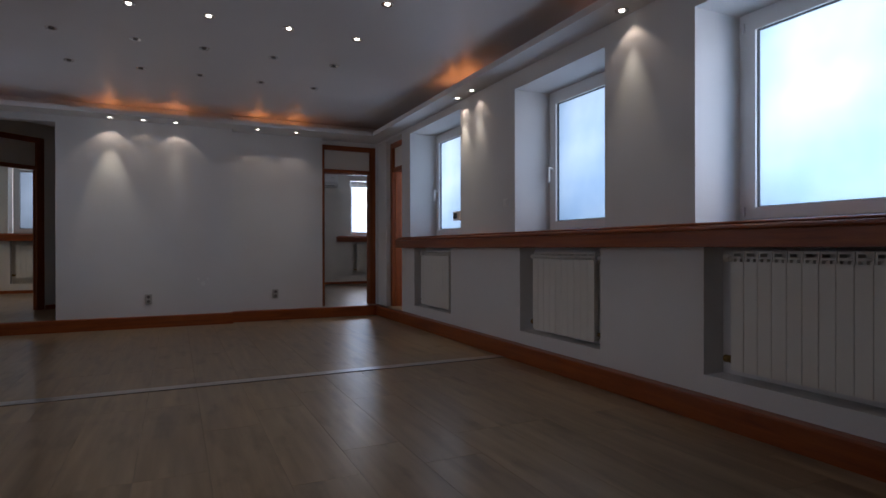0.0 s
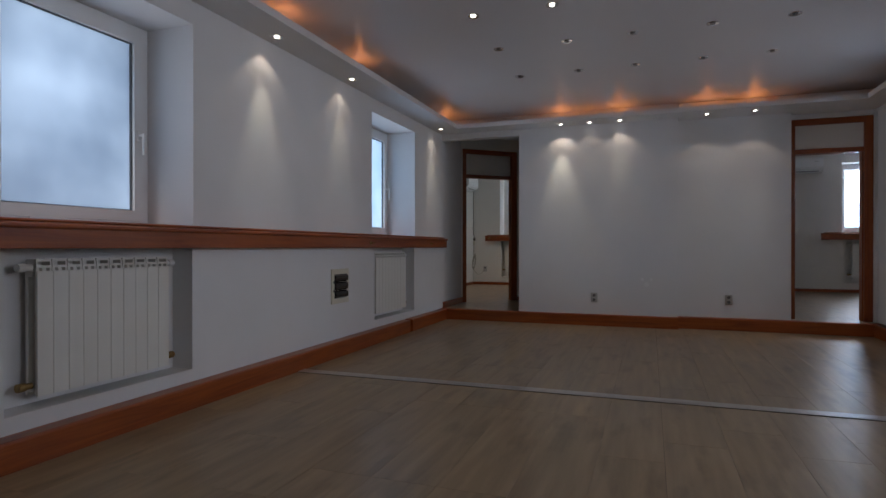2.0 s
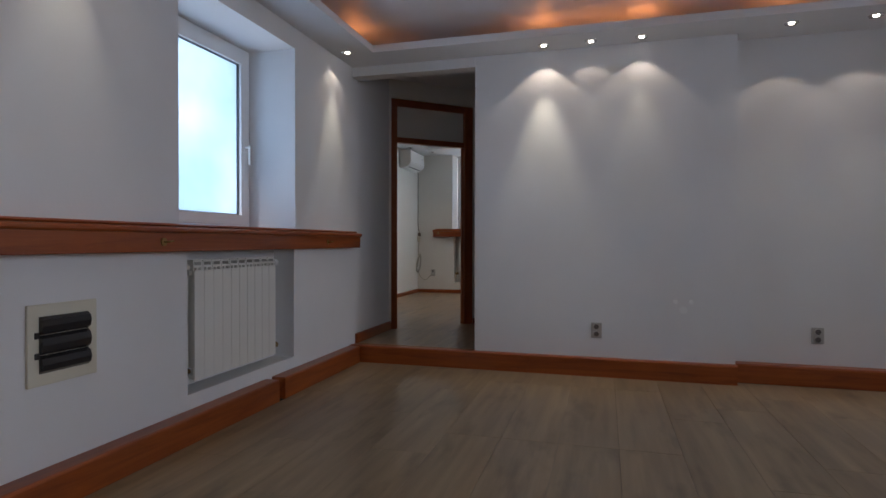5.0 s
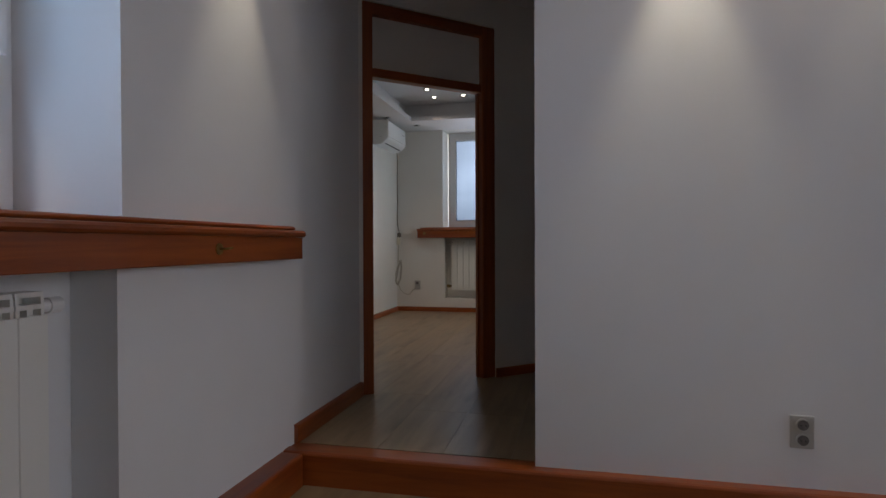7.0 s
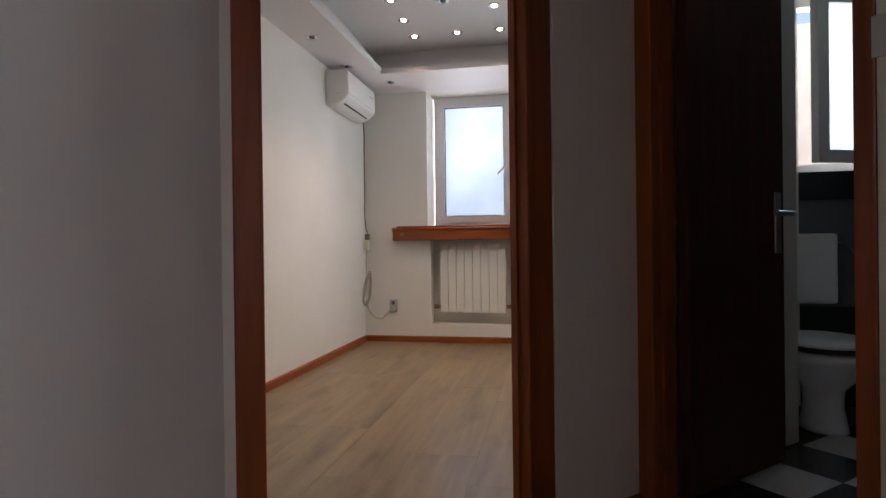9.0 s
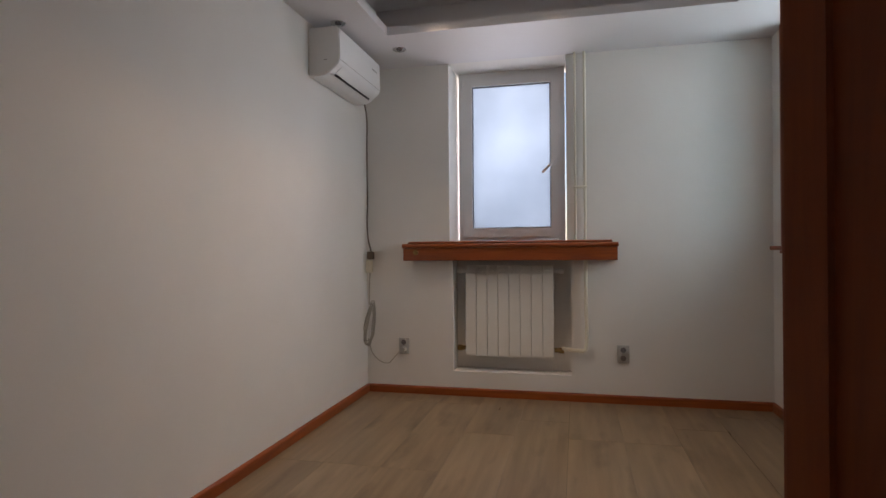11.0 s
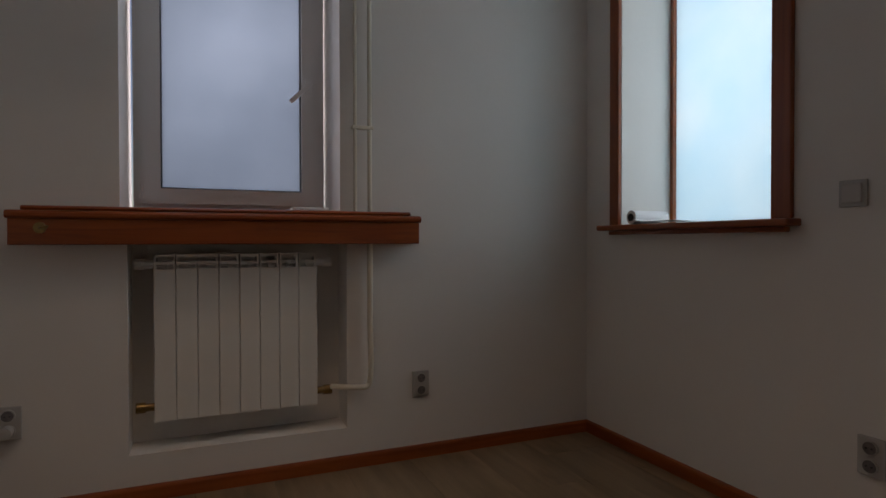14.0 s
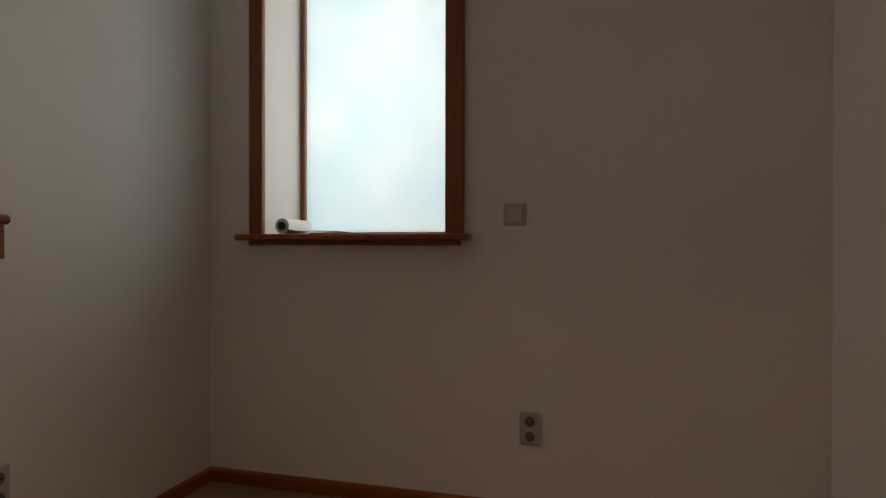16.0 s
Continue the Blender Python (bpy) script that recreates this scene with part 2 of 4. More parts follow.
def mesh_of(name, bm, material, smooth=False):
    me = bpy.data.meshes.new(name)
    bmesh.ops.recalc_face_normals(bm, faces=bm.faces[:])
    bm.to_mesh(me)
    bm.free()
    me.materials.append(material)
    if smooth:
        for p in me.polygons:
            p.use_smooth = True
    return me


def thing(name, label, category, m=None, group="", kind=""):
    ob = new(name)
    ob.empty_display_size = 0.05
    if m is not None:
        ob.matrix_world = m
    return tagged(ob, label, category, group, kind)


def part(name, bm, material, parent=None, label="", smooth=False):
    me = bm if isinstance(bm, bpy.types.Mesh) else mesh_of(name, bm, material, smooth)
    ob = new(name, me)
    if parent is not None:
        ob.parent = parent
    if label:
        ob["label"] = label
    return ob


def solid(name, bm, material, label, category, kind="", group="", m=None, smooth=False):
    ob = part(name, bm, material, None, label, smooth)
    if m is not None:
        ob.matrix_world = m
    return tagged(ob, label, category, group, kind)


def tube(name, points, radius, material, parent=None, label="", res=6):
    cu = bpy.data.curves.new(name, 'CURVE')
    cu.dimensions, cu.bevel_depth, cu.bevel_resolution, cu.resolution_u = '3D', radius, 3, res
    sp = cu.splines.new('BEZIER')
    sp.bezier_points.add(len(points) - 1)
    for bp, p in zip(sp.bezier_points, points):
        bp.co = p
        bp.handle_left_type = bp.handle_right_type = 'AUTO'
    cu.use_fill_caps = True
    tmp = bpy.data.objects.new(name, cu)
    scene.collection.objects.link(tmp)
    dg = bpy.context.evaluated_depsgraph_get()
    me = bpy.data.meshes.new_from_object(tmp.evaluated_get(dg))
    bpy.data.objects.remove(tmp)
    me.materials.clear()
    me.materials.append(material)
    for p in me.polygons:
        p.use_smooth = True
    return part(name, me, material, parent, label)


def slab_grid(lo, hi, holes):
    """Cuts the span lo..hi x z into plain rectangles that leave the holes open."""
    (a0, z0), (a1, z1) = lo, hi
    aa = sorted({a0, a1, *[min(max(v, a0), a1) for h in holes for v in h[:2]]})
    out = []
    for p, q in zip(aa, aa[1:]):
        mid = (p + q) / 2
        cuts = sorted((h[2], h[3]) for h in holes if h[0] < mid < h[1])
        z = z0
        for c, d in cuts:
            if c > z:
                out.append((p, q, z, min(c, z1)))
            z = max(z, d)
        if z < z1:
            out.append((p, q, z, z1))
    return out


def wall(name, axis, at, thick, lo, hi, holes, material, label):
    """A wall whose face lies at 'at' and whose body reaches 'thick' behind it; niches are holes with a fifth number, their depth."""
    bm = bmesh.new()
    full = [h[:4] for h in holes if len(h) == 4]
    deep = [h for h in holes if len(h) == 5]
    layers = [(0, thick, full)]
    if deep:
        d = math.copysign(deep[0][4], thick)
        layers = [(0, d, full + [h[:4] for h in deep]), (d, thick, full)]
    for d0, d1, hs in layers:
        for p, q, a, b in slab_grid(lo, hi, hs):
            c0, c1 = sorted((at + d0, at + d1))
            if axis == 'x':
                bx(bm, c0, c1, p, q, a, b)
            else:
                bx(bm, p, q, c0, c1, a, b)
    bmesh.ops.remove_doubles(bm, verts=bm.verts[:], dist=1e-5)
    return solid(name, bm, material, label, "wall", "structure")


# ---- main room structure ----
TOP = 2.95
holes_l = [(a, b, SILL, HEAD) for a, b in WL] + [(3.13, 4.26, 0.22, 0.99, 0.16), (6.82, 7.9, 0.22, 0.99, 0.16)]
wall("wall_west", 'x', XL, -0.50, (-1.6, 0), (8.93, TOP), holes_l, PAINT, "white painted wall with deep window recesses and radiator niches")
holes_r = [(a, b, SILL, h) for (a, b), h in zip(WR, HEADS)] + [(2.05, 3.23, 0.25, 0.99, 0.16), (4.12, 5.18, 0.25, 0.99, 0.16), (6.59, 7.65, 0.25, 0.99, 0.16)]
wall("wall_east", 'x', XR, 0.50, (-1.6, 0), (8.09, TOP), holes_r, PAINT, "white painted wall with deep window recesses and radiator niches")
# never in view; added to shut outside light out of the room
wall("wall_south", 'y', -1.6, -0.2, (XL - 0.42, 0), (XR + 0.42, TOP), [], PAINT, "unseen plain white wall added to close the large room")
# far wall: two planes with openings at either end
wall("wall_north", 'y', YA, 0.14, (-0.835, 0), (1.12, TOP), [], PAINT, "white painted partition wall with two planes")
wall("wall_north_recess", 'y', YB, 0.12, (1.122, 0), (2.35, TOP), [], PAINT, "white painted partition wall set slightly back")
solid("lintel_west", box(XL - 0.4, -0.837, 8.886, 9.02, 2.475, TOP), PAINT, "white painted lintel above the hall opening", "lintel", "structure")
solid("lintel_east", box(2.352, 3.6, 9.16, 9.34, 2.50, TOP), PAINT, "white painted lintel above the doorway", "lintel", "structure")
solid("lintel_corner", box(XR, XR + 0.42, 8.092, 9.14, 2.53, TOP), PAINT, "white painted lintel above the corner doorway", "lintel", "structure")
solid("ceiling", box(XL - 0.4, XR + 0.4, -1.6, 9.35, 2.735, 2.83), CEIL, "grey-white painted plasterboard ceiling", "ceiling", "structure")


def soffit(name, x0, x1, y0, y1, z0, z1, inner, material, label):
    """A dropped band of plasterboard with an upturned lip along its open side."""
    ix0, ix1, iy0, iy1 = inner
    bm = bmesh.new()
    for a in ((x0, ix0, y0, y1), (ix1, x1, y0, y1), (ix0, ix1, iy1, y1), (ix0, ix1, y0, iy0)):
        if a[1] - a[0] > 0.01 and a[3] - a[2] > 0.01:
            bx(bm, *a, z0, z0 + 0.02)
    w = 0.03
    for a in ((ix0 - w, ix0 + 0.002, iy0, iy1), (ix1 - 0.002, ix1 + w, iy0, iy1), (ix0, ix1, iy1 - 0.002, iy1 + w), (ix0, ix1, iy0 - w, iy0 + 0.002)):
        bx(bm, *a, z0 - 0.002, z1)
    return solid(name, bm, material, label, "soffit", "structure")


soffit("ceiling_soffit", XL + 0.001, XR - 0.001, -1.59, 8.884, 2.555, 2.608, (-1.60, 2.955, -1.2, 8.55), PAINT, "white dropped ceiling border with a light cove above it")
solid("soffit_corner", box(1.13, XR, 8.886, 9.16, 2.555, 2.73), PAINT, "white ceiling border above the doorway corner", "soffit", "structure")

# floor of the main room: base sheet, then planks as pieces
floor = solid("floor", box(XL, XR, -1.6, 8.94, -0.1, -0.004), UNDER, "grey-brown oak laminate floor in wide planks", "floor", "structure")
floor_back = solid("floor_back", box(-3.4, 6.5, 8.95, 15.0, -0.1, FL - 0.005), UNDER, "raised pale oak laminate floor of the hall and back rooms", "floor", "structure")
solid("alcove_base", box(XR - 0.07, XR + 0.5, 8.1, 9.0, -0.05, FL - 0.005), UNDER, "raised floor in the doorway corner", "floor", "structure")
solid("alcove_floor", box(XR - 0.07, XR + 0.5, 8.1, 9.0, FL - 0.004, FL), PLANK, "raised laminate floor in the doorway corner", "floor", "structure")


# ---- trim ----
def base_profile(t, h, sgn):
    r = 0.012
    return [(0, 0), (sgn * t, 0), (sgn * t, h - r), (sgn * (t - r * 0.3), h - r * 0.3), (sgn * (t - r), h), (0, h)]


def baseboard(name, x, y, length, axis, t, h, sgn, z=0.0, material=None, label="red-brown varnished wooden baseboard"):
    ob = solid(name, prism(base_profile(t, h, sgn), length, axis), material or (TRIM_Y if axis == 'y' else TRIM_X), label, "baseboard", "structure")
    ob.location = (x, y, z)
    return ob


baseboard("baseboard_west", XL, -1.59, 9.14, 'y', 0.10, FL, 1, label="thick red-brown wooden baseboard box")
baseboard("baseboard_west_end", XL, 7.62, 1.20, 'y', 0.10, FL, 1, label="thick red-brown wooden baseboard box after a gap")
baseboard("baseboard_east", XR, -1.59, 10.527, 'y', 0.08, FL, -1, label="thick red-brown wooden baseboard box")
baseboard("step_north", XL, YA, 1.125 - XL, 'x', 0.057, FL + 0.003, -1, label="red-brown wooden step edge below the far wall")
solid("step_fill", box(XL, -0.837, 8.8865, 8.95, -0.05, FL - 0.002), TRIM_X, "red-brown wooden step top", "step", "structure")
baseboard("step_north_recess", 1.127, 9.038, XR - 1.127, 'x', 0.10, FL + 0.001, -1, label="red-brown wooden step edge below the recessed wall")
solid("step_fill_recess", box(2.352, XR, 9.0385, 9.06, 0, FL - 0.002), TRIM_X, "red-brown wooden step top", "step", "structure")

FASCIA = [(-0.002, 0.987), (0.088, 0.987), (0.090, 0.990), (0.090, 1.079), (-0.002, 1.079)]
BOARD = [(-0.02, 1.0985), (-0.005, 1.080), (0.092, 1.080), (0.099, 1.083), (0.104, 1.089), (0.104, 1.099), (0.097, 1.106), (0.086, 1.109), (-0.002, 1.110), (-0.02, 1.110)]
TOPBOARD = [(-0.36, 1.1105), (0.066, 1.1105), (0.072, 1.113), (0.075, 1.118), (0.070, 1.124), (0.058, 1.127), (-0.36, 1.127)]


def ledge(name, m, length, dz=0.0, label="red-brown varnished wooden window ledge with rounded nosing"):
    t = thing(name, label, "window ledge", m, group="window ledges")
    part("fascia", prism([(a, b + dz) for a, b in FASCIA], length - 0.012, 'y'), TRIM_Y, t).location.y = 0.006
    part("nosing", prism([(a, b + dz) for a, b in BOARD], length, 'y'), TRIM_Y, t)
    part("board", prism([(a, b + dz) for a, b in TOPBOARD], length - 0.08, 'y'), TRIM_Y, t).location.y = 0.04
    return t


def hook_plate(m):
    """Small pierced metal fitting on the face of a ledge."""
    t = thing("ledge_hook", "small tarnished brass hook plate on the ledge face", "hook", m)
    bm = bmesh.new()
    cyl(bm, 0.02, 0.004, pose(0, 0, 0, 0, 90, 0), 14)
    part("plate", bm, BRASS, t)
    tube("hook", [(0, 0, 0), (0.02, 0.005, 0), (0.03, 0.03, 0.004)], 0.004, BRASS, t)


# the boards lie over the window recesses, so the top strip is split from the wall by 2 mm
ledge("window_ledge", pose(XL + 0.002, -1.55, 0), 8.85 + 1.55)
ledge("window_ledge", pose(XR - 0.002, 8.09, 0, 0, 0, 180), 8.09 + 1.55)
ledge("window_ledge", pose(-2.73, BY - 0.002, 0, 0, 0, -90), 1.52, 0.143)
ledge("window_ledge", pose(3.85, BY - 0.002, 0, 0, 0, -90), 1.52, 0.143)
hook_plate(pose(XL + 0.094, 8.24, 1.035))
hook_plate(pose(XL + 0.094, 6.55, 1.035))
hook_plate(pose(-2.63, BY - 0.094, 1.19, 0, 0, -90))


# ---- windows ----
def window_unit(name, m, w, h, handle_side, glass, tilt=0, label="", f=0.05, g1=0.105):
    """White plastic window in local x (width) and z; it faces -y."""
    t = thing(name, label or "white plastic tilt window with frosted glass, closed", "window", m, kind="structure")
    bm = bmesh.new()
    for a in ((0, f, 0, h), (w - f, w, 0, h), (f, w - f, 0, f), (f, w - f, h - f, h)):
        bx(bm, a[0], a[1], 0, 0.07, a[2], a[3])
    part("window_frame", bm, PVC, t)
    s = bmesh.new()
    g0 = f - 0.012
    for a in ((g0, g1, g0, h - g0), (w - g1, w - g0, g0, h - g0), (g1, w - g1, g0, g1), (g1, w - g1, h - g1, h - g0)):
        bx(s, a[0], a[1], -0.016, 0.05, a[2], a[3])
    sash = part("sash", s, PVC, t)
    r = bmesh.new()
    k = 0.006
    for a in ((g1, g1 + k, g1, h - g1), (w - g1 - k, w - g1, g1, h - g1), (g1 + k, w - g1 - k, g1, g1 + k), (g1 + k, w - g1 - k, h - g1 - k, h - g1)):
        bx(r, a[0], a[1], 0.004, 0.03, a[2], a[3])
    part("gasket", r, RUBBER, t)
    p = part("pane", box(g1 - 0.004, w - g1 + 0.004, 0.02, 0.026, g1 - 0.004, h - g1 + 0.004), glass, t, "frosted glass pane")
    p.visible_shadow = False
    hx = w - g1 * 0.72 if handle_side > 0 else g1 * 0.72
    hz = h * 0.46
    hb = bmesh.new()
    bx(hb, -0.014, 0.014, -0.026, -0.016, -0.035, 0.035)
    cyl(hb, 0.009, 0.04, pose(0, -0.045, 0, 90, 0, 0), 12)
    bmesh.ops.bevel(hb, geom=hb.edges[:], offset=0.002, segments=1, affect='EDGES')
    ho = part("window_handle", hb, PLASTIC, t)
    ho.location = (hx, 0, hz)
    lb = box(-0.010, 0.010, -0.072, -0.056, -0.125, 0.012, 0.004)
    lo = part("lever", lb, PLASTIC, ho)
    lo.rotation_euler = (0, radians(tilt), 0)
    for z in (0.06, h - 0.12):
        c = bmesh.new()
        cyl(c, 0.008, 0.06, pose(0, 0, 0), 10)
        q = part("hinge", c, PVC, t)
        q.location = (g0 - 0.004 if handle_side > 0 else w - g0 + 0.004, -0.022, z + 0.03)
    return t


def window_in(name, place, yaw, w, h, side, glass, tilt=0, label="", f=0.05, g1=0.105):
    return window_unit(name, Matrix.Translation(place) @ pose(0, 0, 0, 0, 0, yaw), w, h, side, glass, tilt, label, f, g1)


for i, (a, b) in enumerate(WL):
    window_in("window_%d" % (i + 1), (XL - REVEAL, a + 0.01, 1.11), 90, b - a - 0.02, HEAD - 1.113, 1, GLASS_M if i == 0 else GLASS, f=0.06, g1=0.115)
for i, (a, b) in enumerate(WR):
    window_in("window_%d" % (i + 3), (XR + REVEAL, b - 0.01, 1.11), -90, b - a - 0.02, HEADS[i] - 1.113, 1 if i == 0 else -1, GLASS, f=0.06, g1=0.115)


# ---- radiators ----
def section_mesh(h):
    """One cast section: flat front plate with eased edges, web, rear plate and a finned open top."""
    bm = bmesh.new()
    f = h - 0.058
    outline = [(-0.0392, -0.043), (-0.0375, -0.047), (0.0375, -0.047), (0.0392, -0.043), (0.0392, -0.032), (-0.0392, -0.032)]
    ends = [[bm.verts.new((x, y, z)) for x, y in outline] for z in (0.0, f)]
    bm.faces.new(ends[0])
    bm.faces.new(ends[1][::-1])
    for k in range(6):
        m = (k + 1) % 6
        bm.faces.new((ends[0][m], ends[0][k], ends[1][k], ends[1][m]))
    bx(bm, -0.006, 0.006, -0.033, 0.04, 0.0, h - 0.03)
    bx(bm, -0.037, 0.037, 0.022, 0.04, 0.0, h - 0.006)
    bx(bm, -0.0395, 0.0395, -0.012, 0.022, h - 0.085, h - 0.045)
    bx(bm, -0.0395, 0.0395, -0.012, 0.022, 0.02, 0.06)
    bx(bm, -0.0375, 0.0375, -0.038, -0.012, h - 0.042, h - 0.030)
    bx(bm, -0.037, 0.037, -0.034, 0.034, h - 0.012, h)
    bx(bm, -0.0375, -0.029, -0.036, 0.02, h - 0.058, h - 0.012)
    bx(bm, 0.029, 0.0375, -0.036, 0.02, h - 0.058, h - 0.012)
    return mesh_of("section", bm, RAD)


SECTION = section_mesh(0.66)


def valve(name, parent, x, z, sgn, material=PLASTIC):
    bm = bmesh.new()
    cyl(bm, 0.016, 0.04, pose(sgn * 0.02, 0, 0, 0, 90, 0), 12)
    cyl(bm, 0.021, 0.035, pose(sgn * 0.05, 0, 0, 0, 90, 0), 14)
    bm2 = part(name, bm, material, parent)
    bm2.location = (x, -0.005, z)
    return bm2


def radiator(m, n, label="cream-white aluminium sectional radiator in a wall niche"):
    t = thing("radiator", label, "radiator", m, group="radiators")
    for i in range(n):
        s = part("section", SECTION, RAD, t)
        s.location.x = (i - (n - 1) / 2) * 0.08
    e = n * 0.04
    valve("thermostat_valve", t, e, 0.62, 1)
    valve("lower_valve", t, -e, 0.05, -1, BRASS)
    valve("vent_cap", t, -e, 0.62, -1, RAD)
    valve("outlet_valve", t, e, 0.05, 1, BRASS)
    for x in (-e * 0.6, e * 0.6):
        part("bracket", box(x - 0.012, x + 0.012, 0.04, 0.082, 0.55, 0.58), RAD, t)
    return t


radiator(pose(XL - 0.075, 3.70, 0.275, 0, 0, 90), 10)
radiator(pose(XL - 0.075, 7.31, 0.275, 0, 0, 90), 10)
radiator(pose(XR + 0.075, 2.595, 0.305, 0, 0, -90), 12)
radiator(pose(XR + 0.075, 4.62, 0.29, 0, 0, -90), 10)
radiator(pose(XR + 0.075, 7.10, 0.29, 0, 0, -90), 10)
radiator(pose(-1.965, BY + 0.075, 0.430), 8)
radiator(pose(4.68, BY + 0.075, 0.425), 8)


# ---- doors ----
def door_frame(name, m, w, h, transom, depth=0.14, label="", jamb=0.085, far_jamb=None):
    """Frame in local x; its near face lies at y = 0 and it reaches to +y."""
    t = thing(name, label or "red-brown varnished door frame with a fixed transom, no leaf", "door frame", m, kind="structure")
    part("jamb", box(0, jamb, -0.015, depth, 0, h, 0.006), TRIM_Z, t)
    fj = far_jamb or jamb
    part("jamb", box(w - fj, w, -0.015, depth, 0, h, 0.006), TRIM_Z, t)
    part("head", box(jamb - 0.003, w - fj + 0.003, -0.013, depth - 0.002, h - 0.07, h, 0.005), TRIM_X, t)
    if transom:
        part("transom_bar", box(jamb - 0.003, w - fj + 0.003, -0.004, depth - 0.004, transom, transom + 0.055, 0.005), TRIM_X, t)
        part("transom_panel", box(jamb - 0.003, w - fj + 0.003, 0.025, 0.037, transom + 0.05, h - 0.065), CREAM, t, "off-white transom panel")
    st = bmesh.new()
    bx(st, jamb - 0.002, jamb + 0.010, 0.03, depth - 0.01, 0, (transom or h - 0.07))
    bx(st, w - fj - 0.010, w - fj + 0.002, 0.03, depth - 0.01, 0, (transom or h - 0.07))
    part("stop", st, TRIM_Z, t)
    return t


UA = 42.0
PB = Vector((-1.20, 10.42, 0))
U = Vector((math.cos(radians(UA)), math.sin(radians(UA)), 0))
V = Vector((U.y, -U.x, 0))
PA, PC = PB - U * 0.985, PB + U * 0.39
DIAG = Matrix.Translation(PA) @ pose(0, 0, 0, 0, 0, UA)


def slab_wall(name, m, x0, x1, y0, y1, holes, material, label, z1=TOP):
    bm = bmesh.new()
    for p, q, a, b in slab_grid((x0, FL - 0.1), (x1, z1), holes):
        bx(bm, p, q, y0, y1, a, b, m)
    return solid(name, bm, material, label, "wall", "structure")


slab_wall("wall_diagonal", DIAG, -0.15, 2.29, 0.0, 0.062, [(0.027, 0.985, 0, 2.515)], CREAM, "warm white wall set at an angle with a doorway")
slab_wall("wall_diagonal_chase", DIAG, 1.6, 2.52, 0.063, 0.284, [], CREAM, "warm white boxed-out wall at the room corner")
door_frame("door_1", DIAG @ pose(0.027, 0.02, FL), 0.958, 2.37, 1.925, depth=0.07, jamb=0.07, far_jamb=0.10)
slab_wall("wall_hall_west", pose(0, 0, 0), XL - 0.42, XL, 8.9301, 9.88, [], PAINT, "white painted hall wall")
# wall of the small washroom, square to the angled wall
TOIL = Matrix.Translation(PC) @ pose(0, 0, 0, 0, 0, UA - 90)
slab_wall("wall_washroom", TOIL, 0.0, 1.9, 0.0, 0.12, [(0.0, 0.765, 0, 2.118)], CREAM, "warm white wall with the washroom doorway")
d2 = door_frame("door_2", TOIL @ pose(0.0, 0, FL), 0.715, 1.975, None, depth=0.10, label="red-brown varnished door frame of the washroom with a pale rebate", jamb=0.066, far_jamb=0.05)
# cream paint, its tone also carrying the light that the edge reflects
part("rebate", box(0.715, 0.738, -0.010, 0.10, 0, 1.975, 0.002), OLDPLASTIC, d2, "cream painted rebate, paled by reflected light")
part("casing", box(0.738, 0.765, -0.016, 0.10, 0, 1.975, 0.004), TRIM_Z, d2)
part("hinge_plate", box(0.708, 0.742, -0.019, -0.012, 1.36, 1.46, 0.002), GREY2, d2, "pale metal hinge plate")
solid("threshold", prism([(-0.02, 0), (0.14, 0), (0.14, 0.03), (0.12, 0.045), (0.0, 0.045), (-0.02, 0.03)], 0.598, 'x'), TRIM_X, "red-brown wooden threshold of the washroom", "threshold", "structure", m=TOIL @ pose(0.066, 0, FL))

leaf = thing("washroom_door", "dark brown veneered door standing wide open", "door", TOIL @ pose(0.075, 0.108, FL + 0.05, 0, 0, 91.5))
part("leaf", box(0, 0.625, -0.04, 0.0, 0, 1.88, 0.004), DARKDOOR, leaf)
hp = part("handle_plate", box(0.55, 0.59, -0.048, -0.04, 0.83, 1.07, 0.003), STEEL, leaf, "aluminium handle plate")
hb = bmesh.new()
cyl(hb, 0.009, 0.05, pose(0.57, -0.068, 0.985, 90, 0, 0), 10)
cyl(hb, 0.010, 0.12, pose(0.525, -0.092, 0.985, 0, 90, 0), 10)
part("handle", hb, STEEL, hp)

# doorway two, straight ahead in the far wall
door_frame("door_3", pose(2.33, 9.18, FL), 0.86, 2.355, 1.95)
slab_wall("wall_beside_door", pose(0, 0, 0), 3.192, 3.24, 9.14, 9.34, [], PAINT, "white painted wall strip between two doorways")
# doorway three, in the side wall of the corner
door_frame("door_4", pose(XR + 0.10, 8.78, FL, 0, 0, -90), 0.80, 2.36, 1.95)
solid("corner_wall", box(XR + 0.02, XR + 0.42, 8.785, 9.178, 0.1, TOP), PAINT, "white painted wall strip between two doorways", "wall", "structure")

# ---- hall, back room and far rooms: shells ----
slab_wall("wall_back_west", pose(0, 0, 0), BX0 - 0.2, BX0, 9.0, BY, [], CREAM, "warm white painted wall of the back room")
slab_wall("wall_back_south", pose(0, 0, 0), BX0, XL - 0.42, 9.5, 9.62, [], CREAM, "warm white painted wall of the back room")
wall("wall_back_north", 'y', BY, 0.42, (BX0 - 0.2, 0), (3.2, TOP),
     [(-2.395, -1.55, 1.255, 2.575), (-2.372, -1.522, 0.318, 1.14, 0.16)], CREAM, "warm white wall with a window recess and radiator niche")
slab_wall("wall_back_east_end", pose(0, 0, 0), BX1, BX1 + 0.02, 11.45, 12.16, [], CREAM, "warm white wall beside the washroom")
wall("wall_back_east", 'x', BX1, 0.40, (12.16, 0), (BY, TOP), [(12.98, 13.78, 1.217, 2.62)], CREAM, "warm white wall with a wood-trimmed window")
